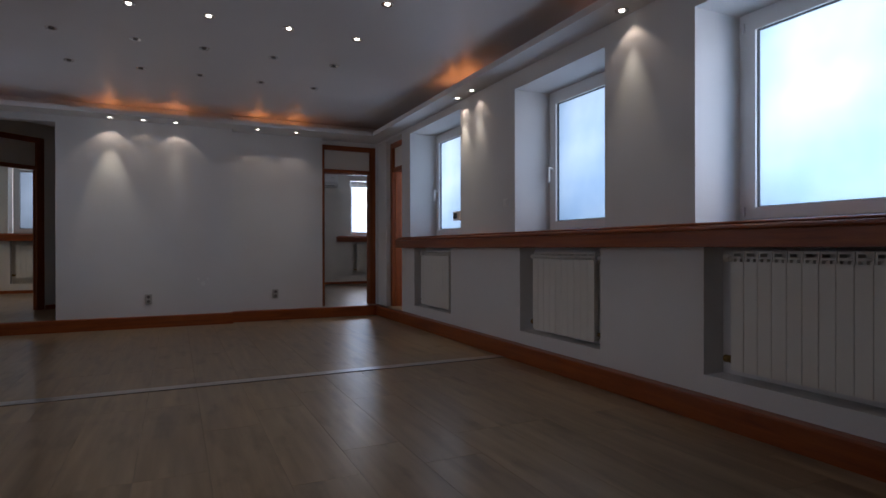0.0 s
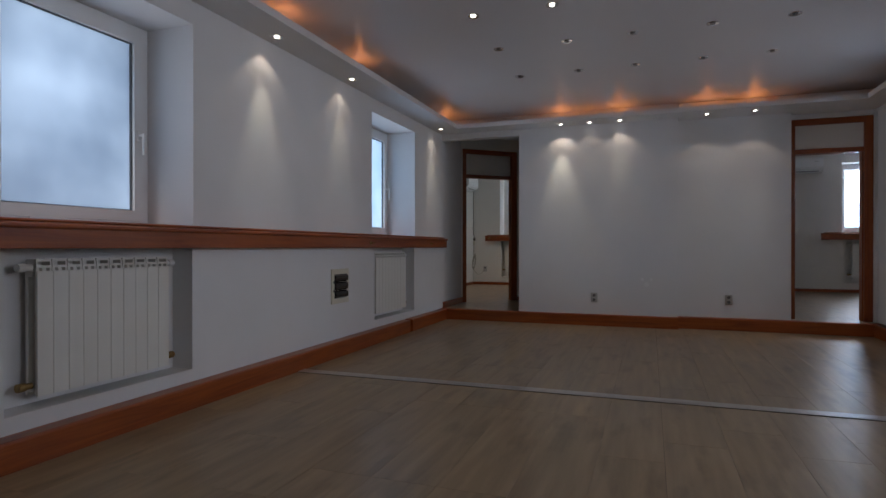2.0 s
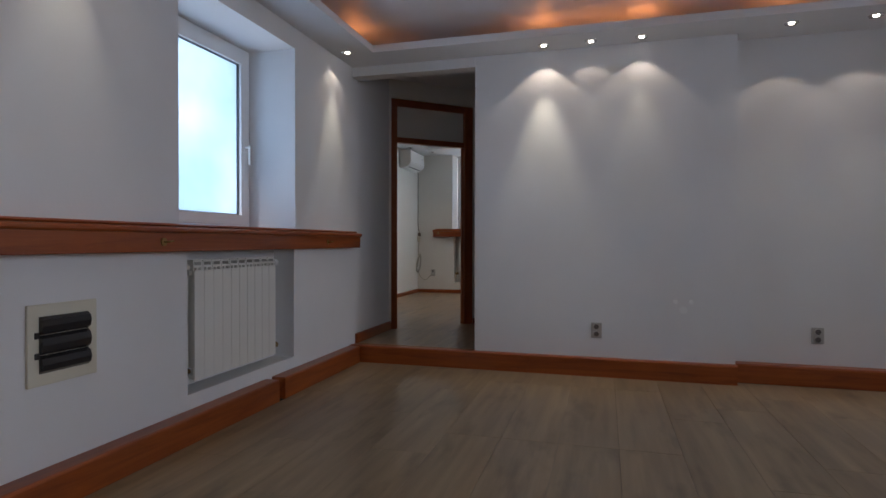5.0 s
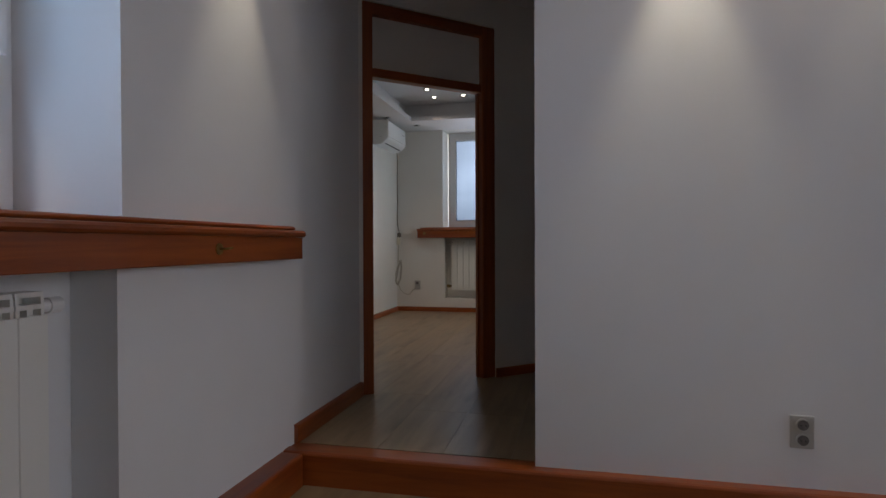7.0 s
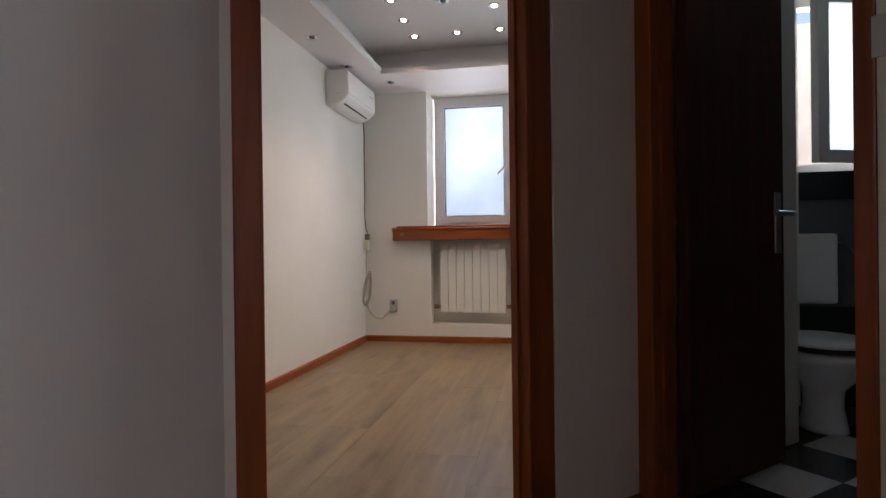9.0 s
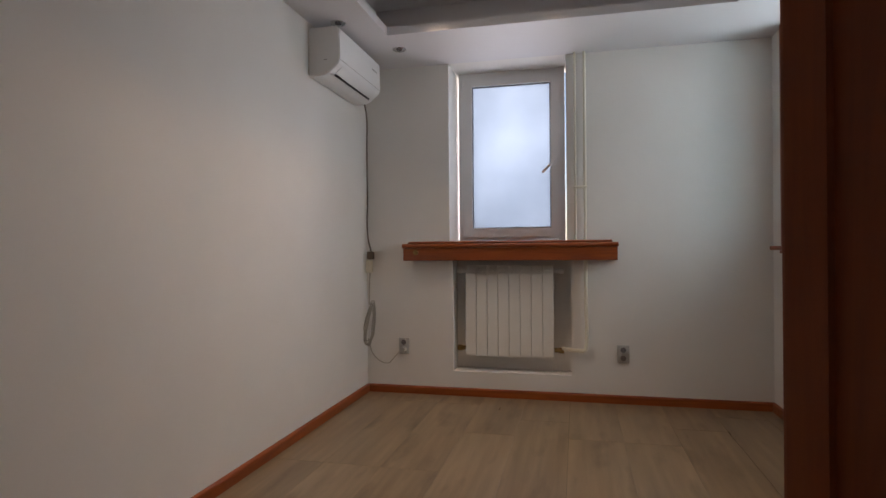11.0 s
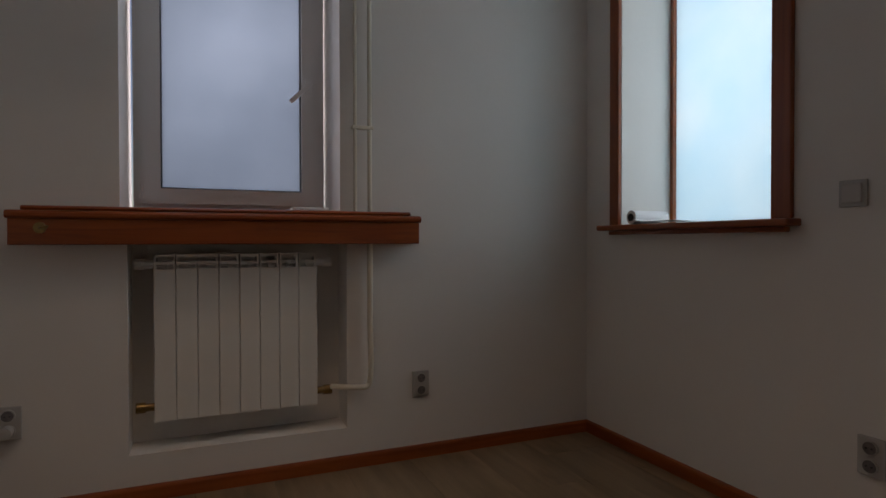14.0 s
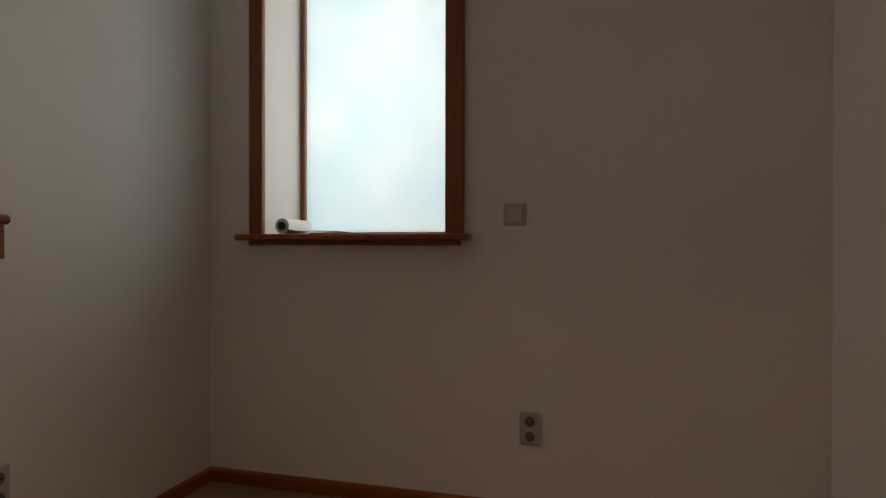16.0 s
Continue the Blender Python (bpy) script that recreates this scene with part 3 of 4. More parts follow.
solid("ceiling_back", box(-3.3, 0.5, 8.95, 14.6, 2.81, 2.93), CEIL, "white painted ceiling of the back room and hall", "ceiling", "structure")
soffit("ceiling_soffit_back", BX0 + 0.001, BX1 - 0.001, 10.75, BY - 0.001, 2.575, 2.625, (-2.65, -0.6, 11.1, 13.40), CEIL, "white dropped ceiling border in the back room")
solid("soffit_face_back", box(-2.81, -2.785, 11.0, 13.6, 2.596, 2.81), CEIL, "recessed side of the ceiling tray", "soffit", "structure")
solid("soffit_face_back_end", box(-2.784, -0.5, 13.582, 13.61, 2.596, 2.81), CEIL, "recessed end of the ceiling tray", "soffit", "structure")
solid("hall_ceiling", box(XL - 0.4, 0.9, 9.02, 10.75, 2.70, 2.80), CEIL, "white painted hall ceiling", "ceiling", "structure")
window_in("window_6", (-2.375, BY + 0.28, 1.266), 0, 0.81, 1.31, 1, GLASS_D, 45)
window_in("window_7", (4.20, BY + 0.28, 1.262), 0, 0.9, 1.312, 1, GLASS)

# far room seen through doorway three
wall("wall_far_north", 'y', BY, 0.42, (3.2, 0), (6.6, TOP), [(4.19, 5.11, 1.255, 2.575), (4.22, 5.12, 0.32, 1.14, 0.16)], CREAM, "warm white wall of the far room with a window")
slab_wall("wall_far_west", pose(0, 0, 0), 2.2, 2.34, 9.14, BY, [], CREAM, "warm white wall of the far room")
slab_wall("wall_far_east", pose(0, 0, 0), 6.3, 6.5, 7.0, BY, [], CREAM, "warm white wall of the far room")
slab_wall("wall_side_room", pose(0, 0, 0), XR + 0.42, 6.3, 9.178, 9.33, [], CREAM, "white wall of the side room")
slab_wall("wall_side_south", pose(0, 0, 0), XR + 0.42, 6.3, 7.0, 7.1, [], CREAM, "white wall of the side room")
solid("side_floor", box(XR + 0.42, 6.5, 7.0, 9.0, 0, FL - 0.002), PLANK, "laminate floor of the side room", "floor", "structure")
solid("ceiling_far", box(2.2, 6.5, 7.0, 14.6, 2.82, 2.94), CEIL, "white painted ceiling of the far rooms", "ceiling", "structure")

# back room skirting
SK = (0.018, 0.058)
baseboard("skirting_back_west", BX0, 9.63, BY - 9.63, 'y', *SK, 1, FL)
baseboard("skirting_back_north", BX0, BY, BX1 - BX0, 'x', *SK, -1, FL)
baseboard("skirting_back_east", BX1, 11.6, BY - 11.6, 'y', *SK, -1, FL)
baseboard("skirting_far", 2.34, BY, 3.9, 'x', *SK, -1, FL)
baseboard("skirting_hall", XL, 8.935, 0.84, 'y', 0.02, 0.085, 1, FL)
ob = baseboard("skirting_diagonal", 0, 0, 0.39, 'x', 0.018, 0.06, -1)
ob.matrix_world = DIAG @ pose(0.985, 0, FL)

# wood-trimmed side window of the back room
w4 = thing("window_8", "side window with red-brown wooden casing and frosted pane", "window", pose(BX1, 12.98, -0.015), kind="structure")
for nm, a in (("casing", (-0.022, 0.0, -0.075, 0.0, 1.232, 2.66)), ("casing", (-0.022, 0.0, 0.80, 0.865, 1.232, 2.66)), ("casing", (-0.022, 0.0, 0.0, 0.795, 2.60, 2.66))):
    part(nm, box(*a, 0.006), TRIM_Z, w4)
part("window_sill", box(-0.075, 0.30, -0.10, 0.90, 1.205, 1.231, 0.009, 3), TRIM_Y, w4)
part("sill_apron", box(-0.03, 0.0, -0.06, 0.86, 1.185, 1.204, 0.004), TRIM_Y, w4)
fr = bmesh.new()
for a in ((0.0, 0.02, 1.232, 2.62), (0.775, 0.795, 1.232, 2.62), (0.02, 0.775, 1.232, 1.246), (0.02, 0.775, 2.59, 2.62)):
    bx(fr, 0.30, 0.345, a[0], a[1], a[2], a[3])
part("window_frame", fr, TRIM_Z, w4)
pn = part("pane", box(0.32, 0.326, 0.018, 0.777, 1.244, 2.592), GLASS_C, w4, "pale cyan frosted pane")
pn.visible_shadow = False

# ---- washroom ----
solid("washroom_wall_north", box(-0.216, 2.4, 12.17, 12.45, 0, 1.459), TILE_G, "grey tiled washroom wall", "wall", "structure")
wall("washroom_wall_upper", 'y', 12.17, 0.3, (-0.216, 1.46), (2.4, TOP), [(0.13, 0.75, 1.46, 2.47)], PAINT, "white upper washroom wall with a window")
wall("washroom_wall_east", 'x', 1.55, 0.2, (9.2, 0), (12.15, TOP), [], TILE_G, "grey tiled washroom wall")
solid("washroom_band", box(-0.216, 1.55, 12.162, 12.17, 1.30, 1.459), TILE_B, "dark tile band below the washroom window", "tile band", "structure")
solid("washroom_band_side", box(-0.216, 0.12, 12.162, 12.17, 1.4595, 1.59), TILE_B, "dark tile band beside the washroom window", "tile band", "structure")
solid("washroom_band_low", box(-0.216, 1.55, 12.162, 12.17, FL, 0.70), TILE_B, "dark tiled lower wall of the washroom", "tile band", "structure")
solid("washroom_ceiling", box(-0.5, 1.6, 9.2, 12.2, 2.6, 2.7), PAINT, "white washroom ceiling", "ceiling", "structure")
w9 = thing("window_9", "small white plastic washroom window with its sash ajar", "window", pose(0.14, 12.25, 1.465), kind="structure")
fb = bmesh.new()
for a in ((0, 0.045, 0, 1.0), (0.555, 0.60, 0, 1.0), (0.045, 0.555, 0, 0.045), (0.045, 0.555, 0.955, 1.0)):
    bx(fb, a[0], a[1], 0, 0.06, a[2], a[3])
part("window_frame", fb, PVC, w9)
sb = bmesh.new()
for a in ((-0.53, -0.465, 0, 0.93), (-0.065, 0, 0, 0.93), (-0.465, -0.065, 0, 0.065), (-0.465, -0.065, 0.865, 0.93)):
    bx(sb, a[0], a[1], -0.055, 0, a[2], a[3])
sash9 = part("sash", sb, PVC, w9, "sash standing ajar into the room")
sash9.matrix_local = Matrix.Translation((0.565, -0.004, 0.035)) @ pose(0, 0, 0, 0, 0, 18)
pane9 = part("pane", box(-0.469, -0.061, -0.030, -0.024, 0.061, 0.869), GLASS_C, sash9, "frosted glass pane")
pane9.visible_shadow = False
wc_floor = solid("washroom_floor", box(-0.8, 1.55, 9.6, 12.14, FL - 0.003, FL + 0.004), UNDER, "black and white tiled washroom floor", "floor", "structure")


def lathe(profile, sx=1.0, sy=1.0, n=24):
    bm = bmesh.new()
    rings = [[bm.verts.new((r * sx * math.cos(2 * math.pi * i / n), r * sy * math.sin(2 * math.pi * i / n), z)) for i in range(n)] for r, z in profile]
    for a, b in zip(rings, rings[1:]):
        for i in range(n):
            bm.faces.new((a[i], a[(i + 1) % n], b[(i + 1) % n], b[i]))
    bm.faces.new(rings[0][::-1])
    bm.faces.new(rings[-1])
    return bm


wc = thing("toilet", "white ceramic toilet with a plastic cistern on the wall", "toilet", pose(0.095, 11.72, FL + 0.01))
part("bowl", lathe([(0.105, 0), (0.10, 0.02), (0.085, 0.12), (0.09, 0.2), (0.15, 0.27), (0.19, 0.34), (0.195, 0.385), (0.185, 0.395)], 1.0, 1.25), CERAMIC, wc, smooth=True)
part("seat", lathe([(0.18, 0.396), (0.198, 0.398), (0.20, 0.412), (0.19, 0.418)], 1.0, 1.25), BLACK, wc, "black seat ring between bowl and lid", True)
part("lid", lathe([(0.19, 0.42), (0.205, 0.424), (0.205, 0.438), (0.19, 0.446), (0.02, 0.45)], 1.0, 1.25), PLASTIC, wc, "white plastic lid", True)
part("cistern", box(-0.20, 0.20, 0.28, 0.43, 0.58, 0.96, 0.02, 3), PLASTIC, wc, "white plastic cistern")
fp = bmesh.new()
cyl(fp, 0.025, 0.34, pose(0, 0.34, 0.42), 14)
part("flush_pipe", fp, PLASTIC, wc, smooth=True)
tube("supply_hose", [(0.19, 0.34, 0.90), (0.26, 0.36, 0.91), (0.34, 0.40, 0.84)], 0.008, STEEL, wc)


# ---- downlights ----
def downlight_parts(lit):
    ring = lathe([(0.034, -0.001), (0.043, -0.004), (0.046, -0.001), (0.047, 0.004)], n=20)
    r = mesh_of("ring", ring, CHROME, True)
    b = bmesh.new()
    cyl(b, 0.019, 0.005, pose(0, 0, -0.0025), 16)
    return r, mesh_of("bulb", b, LIT if lit else UNLIT)


RING, BULB_LIT = downlight_parts(True)
BULB_OFF = downlight_parts(False)[1]


def downlight(x, y, z, lit, power=0.0, size=84, color=(1.0, 0.86, 0.68), blend=0.55, core=0.0):
    t = thing("downlight", "small round recessed ceiling spotlight, " + ("switched on" if lit else "switched off"), "ceiling light", pose(x, y, z), group="recessed spotlights")
    part("ring", RING, CHROME, t)
    part("bulb", BULB_LIT if lit else BULB_OFF, LIT, t)
    beams = [(power, size, blend, color)] if power else []
    if core:
        beams.append((core, 46, 0.75, (1.0, 0.95, 0.74)))
    for watts, angle, soft_edge, tint in beams:
        l = new("spot_beam", bpy.data.lights.new("spot_beam", 'SPOT'))
        l.data.energy, l.data.spot_size, l.data.spot_blend = watts, radians(angle), soft_edge
        l.data.color, l.data.shadow_soft_size = tint, 0.012
        l.parent = t
        l.location = (0, 0, -0.014)


def cove_glow(x, y, z, power=0.35):
    """The back of a soffit spot, which throws orange light up into the cove."""
    l = new("cove_lamp", bpy.data.lights.new("cove_lamp", 'POINT'))
    l.data.energy, l.data.color, l.data.shadow_soft_size = power, (1.0, 0.34, 0.10), 0.02
    l.location = (x, y, z)


# soffit spots: a wide reflector spill and a tight core beam, each lamp of its own strength
for x, p, c in ((-0.266, 2.2, 17), (0.088, 0.7, 1.0), (0.449, 1.6, 4.5), (1.429, 1.5, 5), (1.93, 1.7, 6.5)):
    downlight(x, 8.75, 2.552, True, p, 96, blend=0.22, core=c)
    cove_glow(x, 8.70, 2.625, 0.25 if x != 0.088 else 0.07)
# the spots at y 1.6 and 3.2 are unseen, added to the row
for y, p, c in ((1.6, 1.3, 8), (3.2, 1.3, 8), (4.96, 1.5, 10), (6.10, 1.2, 7), (8.50, 1.3, 12)):
    downlight(-1.80, y, 2.552, True, p, 96, blend=0.22, core=c)
    cove_glow(-1.72, y, 2.625, 0.24)
# the spot at y 1.2 is an unseen addition
for y, p, c in ((1.2, 1.4, 8), (3.80, 1.5, 8), (5.91, 1.4, 9), (6.235, 1.6, 17)):
    downlight(3.115, y, 2.552, True, p, 96, blend=0.22, core=c)
    cove_glow(3.05, y, 2.625, 0.28)
for iy, y in enumerate((3.2, 3.98, 4.76, 5.52, 6.29, 7.15)):
    for x in (-0.45, 0.14, 0.67, 1.26, 1.82):
        downlight(x, y, 2.733, iy < 4, 0.8 if iy < 4 else 0, 95)
for y in (11.4, 11.78, 12.15, 12.52, 12.88, 13.23):
    downlight(-2.31, y, 2.808, True, 3.5, 86, (1.0, 0.82, 0.62))
for i, y in enumerate((11.34, 11.98, 12.61, 13.22)):
    downlight(-1.95, y, 2.808, i == 3, 0)
for y in (11.56, 12.31, 12.76, 13.22):
    downlight(-1.6, y, 2.808, True, 3.5, 86, (1.0, 0.82, 0.62))
for x, y in ((-2.88, 12.46), (-2.87, 13.14), (-2.65, 13.66)):
    downlight(x, y, 2.573, False)


# ---- fixtures ----
def socket(m, n=2, material=GREY, label="grey plastic double wall socket"):
    t = thing("wall_socket", label, "wall socket", m, group="wall sockets")
    part("plate", box(-0.04, 0.04, -0.012, 0, -0.06, 0.06, 0.004), material, t)
    for z in (0.028, -0.028):
        b = bmesh.new()
        cyl(b, 0.023, 0.01, pose(0, -0.014, z, 90, 0, 0), 18)
        q = part("outlet", b, material, t)
        # flat dark discs give the shade inside the wells and pin holes
        c = bmesh.new()
        cyl(c, 0.019, 0.004, pose(0, -0.0185, z, 90, 0, 0), 16)
        w = part("well", c, UNLIT, q, "dark disc for the shaded socket well")
        d = bmesh.new()
        for x in (-0.008, 0.008):
            cyl(d, 0.003, 0.004, pose(x, -0.021, z, 90, 0, 0), 8)
        part("hole", d, BLACK, q)
    return t


socket(pose(0.136, YA, 0.353))
socket(pose(1.694, YB, 0.357))
socket(pose(-2.748, BY, 0.493))
socket(pose(-1.179, BY, 0.482))
socket(pose(BX1, 12.65, 0.483, 0, 0, -90))
sw = thing("light_switch", "grey plastic rocker light switch on the wall", "light switch", pose(BX1, 12.71, 1.287, 0, 0, -90))
part("plate", box(-0.042, 0.042, -0.010, 0, -0.042, 0.042, 0.004), GREY, sw)
part("rocker", box(-0.03, 0.03, -0.017, -0.010, -0.03, 0.03, 0.004), GREY2, sw, "paler rocker")
sw2 = thing("light_switch", "white plastic light switch on the wall between windows", "light switch", pose(XR, 5.41, 1.40, 0, 0, 90))
sw2.matrix_world = pose(XR, 5.41, 1.40, 0, 0, -90)
part("plate", box(-0.04, 0.04, -0.010, 0, -0.04, 0.04, 0.004), PLASTIC, sw2)
part("rocker", box(-0.028, 0.028, -0.016, -0.010, -0.028, 0.028, 0.004), PLASTIC, sw2)
th = thing("thermostat", "white wall thermostat with a dark display", "thermostat", pose(XR, 6.40, 1.33, 0, 0, -90))
part("body", box(-0.07, 0.07, -0.03, 0, -0.05, 0.05, 0.008), PLASTIC, th)
part("display", box(-0.05, 0.03, -0.032, -0.029, -0.03, 0.03, 0.0), SMOKE, th, "dark display")

cu = thing("fuse_box", "ivory recessed fuse box with a smoked cover", "fuse box", pose(XL, 6.09, 0.63, 0, 0, 90))
part("frame", box(-0.155, 0.155, -0.014, 0, -0.16, 0.16, 0.005), OLDPLASTIC, cu)
for z0, z1 in ((-0.112, -0.040), (-0.039, 0.039), (0.040, 0.112)):
    part("cover", prism([(-0.014, z0), (-0.030, z0 + 0.012), (-0.036, (z0 + z1) / 2), (-0.030, z1 - 0.012), (-0.014, z1)], 0.22, 'x'), SMOKE, cu, "smoked black cover").location = (-0.11, 0, 0)
for z in (-0.04, 0.04):
    part("latch", box(-0.128, -0.112, -0.022, -0.014, z - 0.012, z + 0.012), BLACK, cu)

# capped pipe stubs low on the far wall
for x in (0.71, 0.82):
    b = bmesh.new()
    cyl(b, 0.016, 0.02, pose(0, -0.01, 0, 90, 0, 0), 14)
    cyl(b, 0.009, 0.03, pose(0, -0.02, 0, 90, 0, 0), 12)
    solid("pipe_cap", b, PLASTIC, "white capped pipe stub on the wall", "pipe cap", m=pose(x, YA, 0.59))
b = bmesh.new()
cyl(b, 0.028, 0.006, pose(0, -0.003, 0, 90, 0, 0), 18)
solid("drain_cover", b, PLASTIC, "small round white cover painted over", "wall cover", m=pose(0.765, YA, 0.53))


# ---- air conditioners ----
def air_conditioner(m, w=0.80):
    t = thing("air_conditioner", "white split air conditioner mounted high on the wall", "air conditioner", m)
    prof = [(0, 0.0), (-0.085, 0.0), (-0.125, 0.014), (-0.185, 0.062), (-0.198, 0.082), (-0.201, 0.11), (-0.196, 0.27), (-0.188, 0.285), (-0.17, 0.29), (0, 0.29)]
    bm = prism(prof, w, 'x')
    bmesh.ops.bevel(bm, geom=[e for e in bm.edges], offset=0.006, segments=2, affect='EDGES')
    part("body", bm, PLASTIC, t)
    f = part("flap", prism([(-0.148, 0.0285), (-0.184, 0.0575), (-0.187, 0.0565), (-0.150, 0.0265)], w - 0.12, 'x'), PLASTIC, t)
    f.location.x = 0.06
    # body is closed here; a black strip paints the shade of the slot
    q = part("slot_shade", prism([(-0.133, 0.0165), (-0.143, 0.0245), (-0.145, 0.0225), (-0.135, 0.0145)], w - 0.14, 'x'), BLACK, t, "black strip for the shaded air slot")
    q.location.x = 0.07
    g = part("panel_line", prism([(-0.1975, 0.090), (-0.1985, 0.093), (-0.2005, 0.092), (-0.1995, 0.089)], w - 0.02, 'x'), GREY2, t)
    g.location.x = 0.01
    part("badge", box(w - 0.16, w - 0.07, -0.2005, -0.1965, 0.195, 0.205), GREY, t)
    part("end_vent", box(-0.003, 0.001, -0.12, -0.10, 0.09, 0.095), GREY, t)
    return t


air_conditioner(pose(BX0, 13.085, 2.25, 0, 0, 90), 0.72)
air_conditioner(pose(3.05, BY, 2.40))

# cable from the air conditioner down to the socket
cab = thing("power_cable", "thin grey power cable hanging in the room corner", "cable", pose(0, 0, 0))
cx, cy = BX0 + 0.030, BY - 0.04
tube("cord", [(BX0 + 0.08, 13.80, 2.27), (cx - 0.01, cy, 2.18), (cx - 0.012, cy, 2.0), (cx - 0.01, cy, 1.6), (cx - 0.008, cy, 1.30), (cx + 0.015, cy, 1.20)], 0.006, DARKCORD, cab)
tube("cord", [(cx + 0.01, cy, 1.08), (cx, cy, 0.95), (cx, cy - 0.005, 0.80)], 0.005, CORD, cab)
part("plug", box(cx - 0.005, cx + 0.045, cy - 0.04, cy - 0.005, 1.14, 1.20, 0.008), DARKCORD, cab, "dark plug")
part("cable_socket", box(cx - 0.012, cx + 0.035, cy - 0.045, cy - 0.005, 1.04, 1.14, 0.01), OLDPLASTIC, cab, "ivory cable socket")
rng = random.Random(4)
for k in range(6):
    pts = []
    wid, drop = rng.uniform(0.018, 0.036), rng.uniform(-0.03, 0.02)
    for i in range(9):
        a = 2 * math.pi * i / 8
        up = 0.15 * math.sin(a)
        pts.append((cx + 0.02 + wid * math.cos(a) * (1.2 - 3 * up) + 0.16 * up + rng.uniform(-0.004, 0.004), cy - 0.03 - 0.006 * k, 0.67 + drop + up))
    tube("coil", pts, 0.0042, CORD, cab)
tube("cord", [(cx, cy - 0.03, 0.55), (cx + 0.05, cy - 0.03, 0.42), (cx + 0.15, cy - 0.02, 0.37), (-2.82, cy - 0.03, 0.40), (-2.765, cy - 0.035, 0.46)], 0.0045, CORD, cab)
pb = bmesh.new()
cyl(pb, 0.02, 0.04, pose(-2.748, BY - 0.035, 0.468, 90, 0, 0), 14)
part("plug", pb, GREY, cab)

# heating pipes beside the back room window
hpz = thing("heating_pipe", "two thin cream painted heating pipes with a clamp", "pipe", pose(0, 0, 0))
tube("pipe", [(-1.49, BY - 0.03, 2.59), (-1.49, BY - 0.03, 2.0), (-1.49, BY - 0.03, 1.268)], 0.008, PIPE, hpz)
tube("pipe", [(-1.425, BY - 0.03, 2.59), (-1.425, BY - 0.03, 1.9), (-1.425, BY - 0.03, 1.268)], 0.010, PIPE, hpz)
tube("pipe", [(-1.425, BY - 0.03, 1.138), (-1.425, BY - 0.03, 0.8), (-1.425, BY - 0.03, 0.54), (-1.435, BY - 0.03, 0.505), (-1.475, BY - 0.03, 0.50), (-1.585, BY + 0.04, 0.50)], 0.013, PIPE, hpz)
part("clamp", box(-1.505, -1.41, BY - 0.045, BY - 0.015, 1.63, 1.645, 0.003), PIPE, hpz)

# small loose things on the ledges
solid("paper_pad", box(-1.76, -1.61, BY - 0.05, BY + 0.05, 1.271, 1.283, 0.003), PAPER, "thin white pad lying on the window ledge", "pad")
solid("paper_pad", box(XL - 0.06, XL + 0.04, 3.22, 3.40, 1.128, 1.137, 0.002), PAPER, "thin white card lying on the window ledge", "pad")
roll = thing("plastic_roll", "roll of white plastic film lying on the sill", "roll", pose(BX1 - 0.03, 13.68, 1.25))
rb = bmesh.new()
cyl(rb, 0.032, 0.20, pose(0.10, 0, 0, 0, 90, 0), 20)
part("film", rb, PAPER, roll, smooth=False)
# roll is solid; this black disc paints its hollow's shade
rc = bmesh.new()
cyl(rc, 0.018, 0.004, pose(-0.002, 0, 0, 0, 90, 0), 16)
part("core", rc, BLACK, roll, "black disc for the shade in the hollow core")
sh = bmesh.new()
n = 10
rows_v = []
for i in range(n):
    for j in range(5):
        x, y = -0.015 + 0.05 * j, -0.03 - 0.025 * i
        rows_v.append(sh.verts.new((x, y, -0.025 + 0.012 * math.exp(-i * 0.5) + 0.008 * abs(noise.noise(Vector((x * 9, y * 14, 0)))))))
for i in range(n - 1):
    for j in range(4):
        a = i * 5 + j
        sh.faces.new((rows_v[a], rows_v[a + 1], rows_v[a + 6], rows_v[a + 5]))
so = part("loose_end", sh, PAPER, roll, "crumpled loose end")
so.modifiers.new("thickness", 'SOLIDIFY').thickness = 0.001

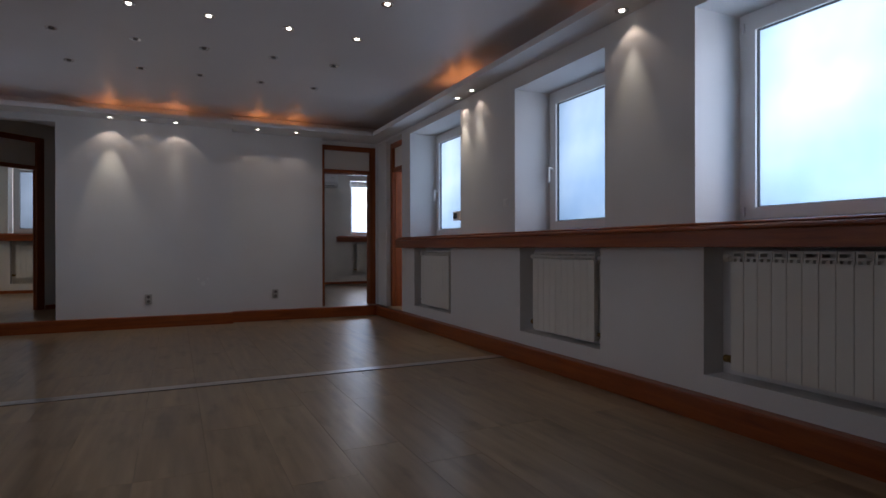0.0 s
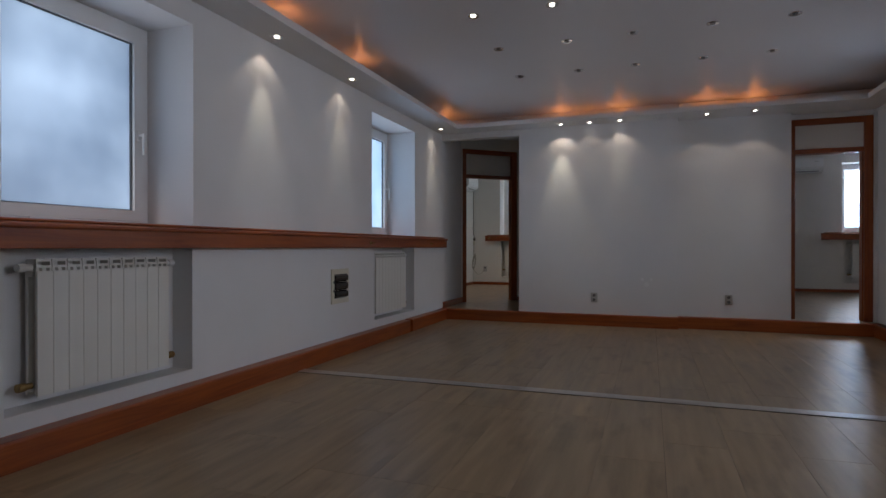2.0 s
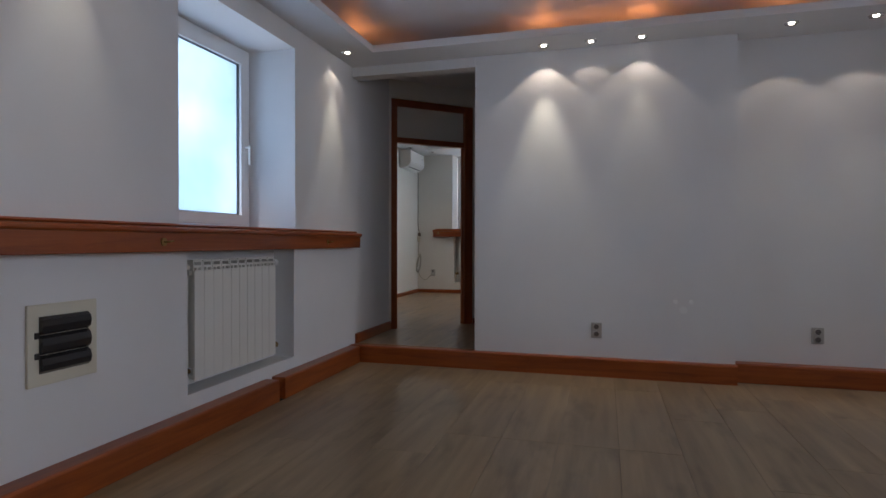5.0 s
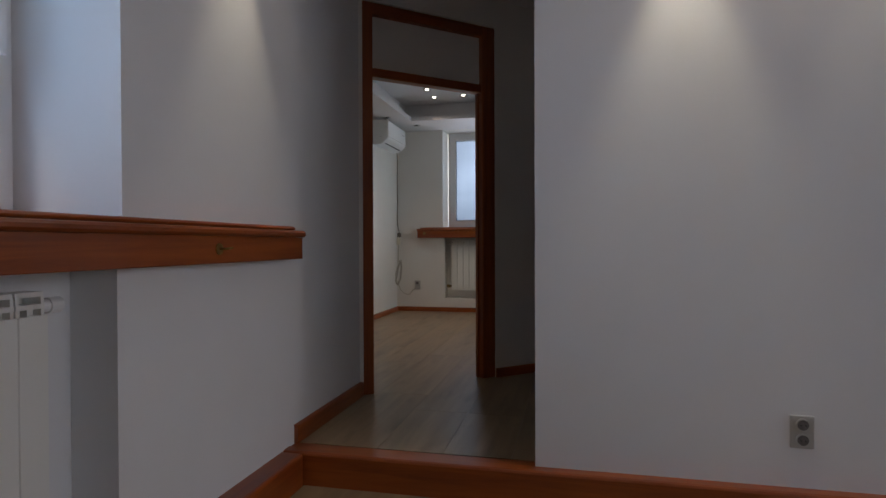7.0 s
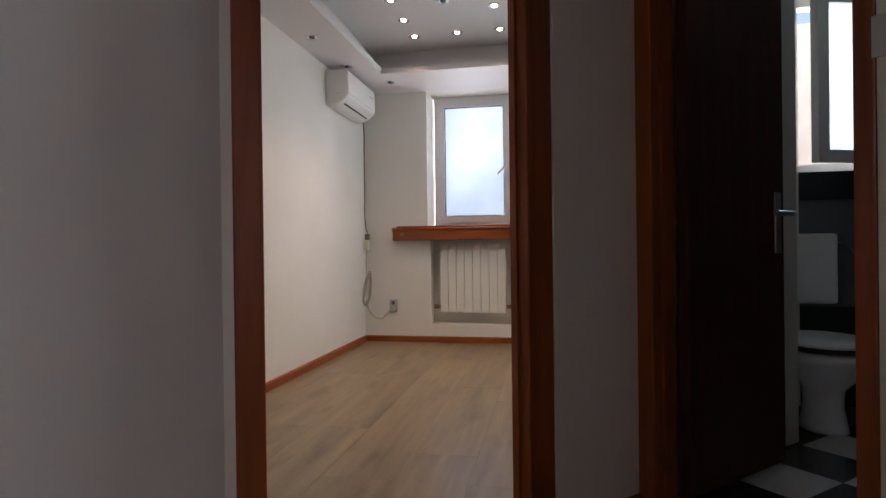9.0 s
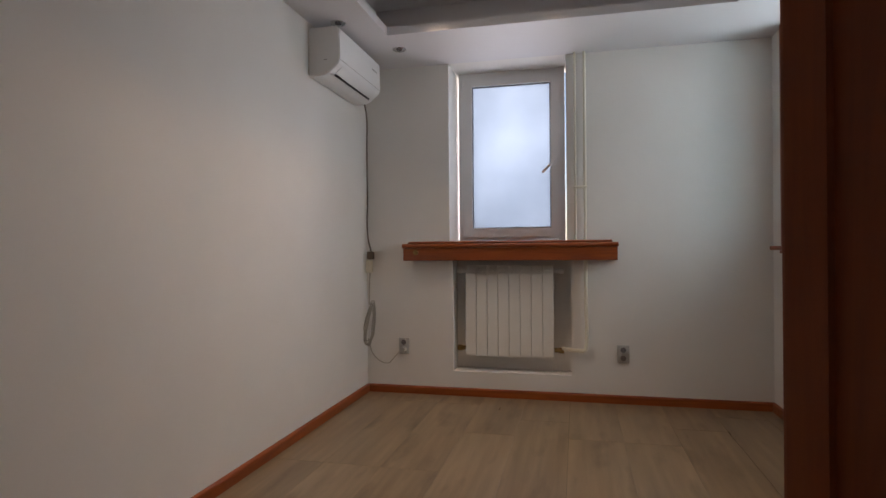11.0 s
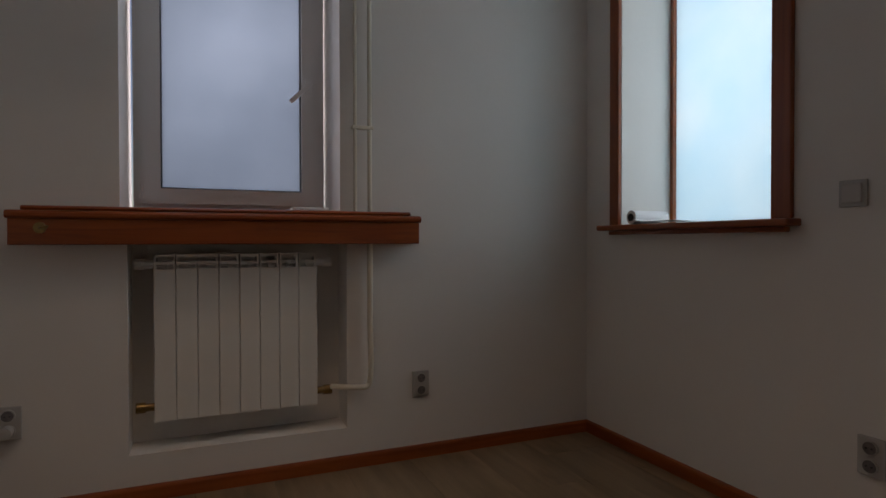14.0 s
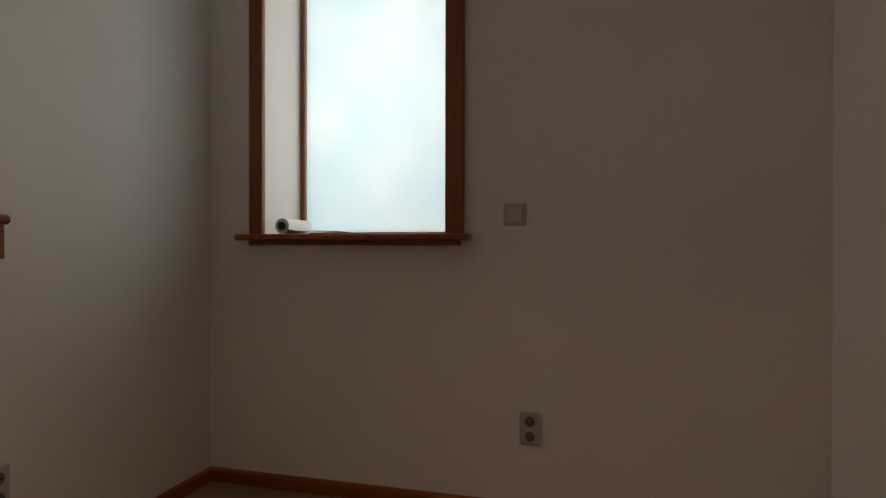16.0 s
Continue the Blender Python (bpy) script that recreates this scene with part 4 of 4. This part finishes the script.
# metal strip between the two floor fields
strip = solid("floor_strip", box(0, 4.95, -0.05, 0.05, 0.0, 0.004, 0.0015, 1), TAPE, "worn aluminium joint strip across the floor", "floor strip", m=pose(XL + 0.10, 5.32, 0.001, 0, 0, 0.5))
part("gap", box(0, 4.95, -0.058, -0.0505, -0.001, 0.0015), UNDER, strip, "dark gap along the strip")

# exterior plaster beyond the panes
solid("ground", box(-60, 60, -60, 70, -0.3, -0.12), OUTSIDE, "pale ground outside the building", "ground", "structure")

# ---- floor planks, one by one ----
PW, PL, GAP = 0.30, 1.22, 0.0015


def plank_mesh(w, l, t=0.004):
    bm = bmesh.new()
    bx(bm, GAP / 2, w - GAP / 2, GAP / 2, l - GAP / 2, -t, 0)
    return mesh_of("plank", bm, PLANK)


def lay(parent, x0, x1, y0, y1, z, seed):
    r = random.Random(seed)
    cache = {}
    x = x0
    while x < x1 - 0.02:
        w = round(min(PW, x1 - x), 3)
        y = y0 - r.choice((0.0, 0.3, 0.61, 0.9))
        while y < y1 - 0.01:
            a, b = max(y, y0), min(y + PL, y1)
            if b - a > 0.02:
                k = (w, round(b - a, 3))
                if k not in cache:
                    cache[k] = plank_mesh(*k)
                o = new("plank", cache[k])
                o.parent = parent
                o.location = (x, a, z)
            y += PL
        x += PW


lay(floor, XL + 0.10, XR - 0.08, -1.6, 8.93, 0.0, 1)
lay(floor_back, BX0, -0.1, 8.952, BY, FL, 2)
lay(floor_back, 2.34, 6.3, 9.0, BY, FL, 3)

# washroom tiles, laid corner to corner
T = 0.30
tm = {}
for mname, mm in (("w", TILE_W), ("b", TILE_B)):
    b = bmesh.new()
    bx(b, -T / 2 + 0.0015, T / 2 - 0.0015, -T / 2 + 0.0015, T / 2 - 0.0015, 0, 0.006)
    tm[mname] = mesh_of("tile", b, mm)
for i in range(-6, 7):
    for j in range(-6, 7):
        p = Vector((0.3, 11.2, FL + 0.004)) + U * (i * T) + V * (j * T)
        d = (p - PC).dot(U)
        if d > 0.2 and p.x < 1.42 and p.y < 12.0 and (p - PC).dot(V) > 0.1:
            o = new("tile", tm["w" if (i + j) % 2 else "b"])
            o.parent = wc_floor
            o.matrix_world = Matrix.Translation(p) @ pose(0, 0, 0, 0, 0, UA)
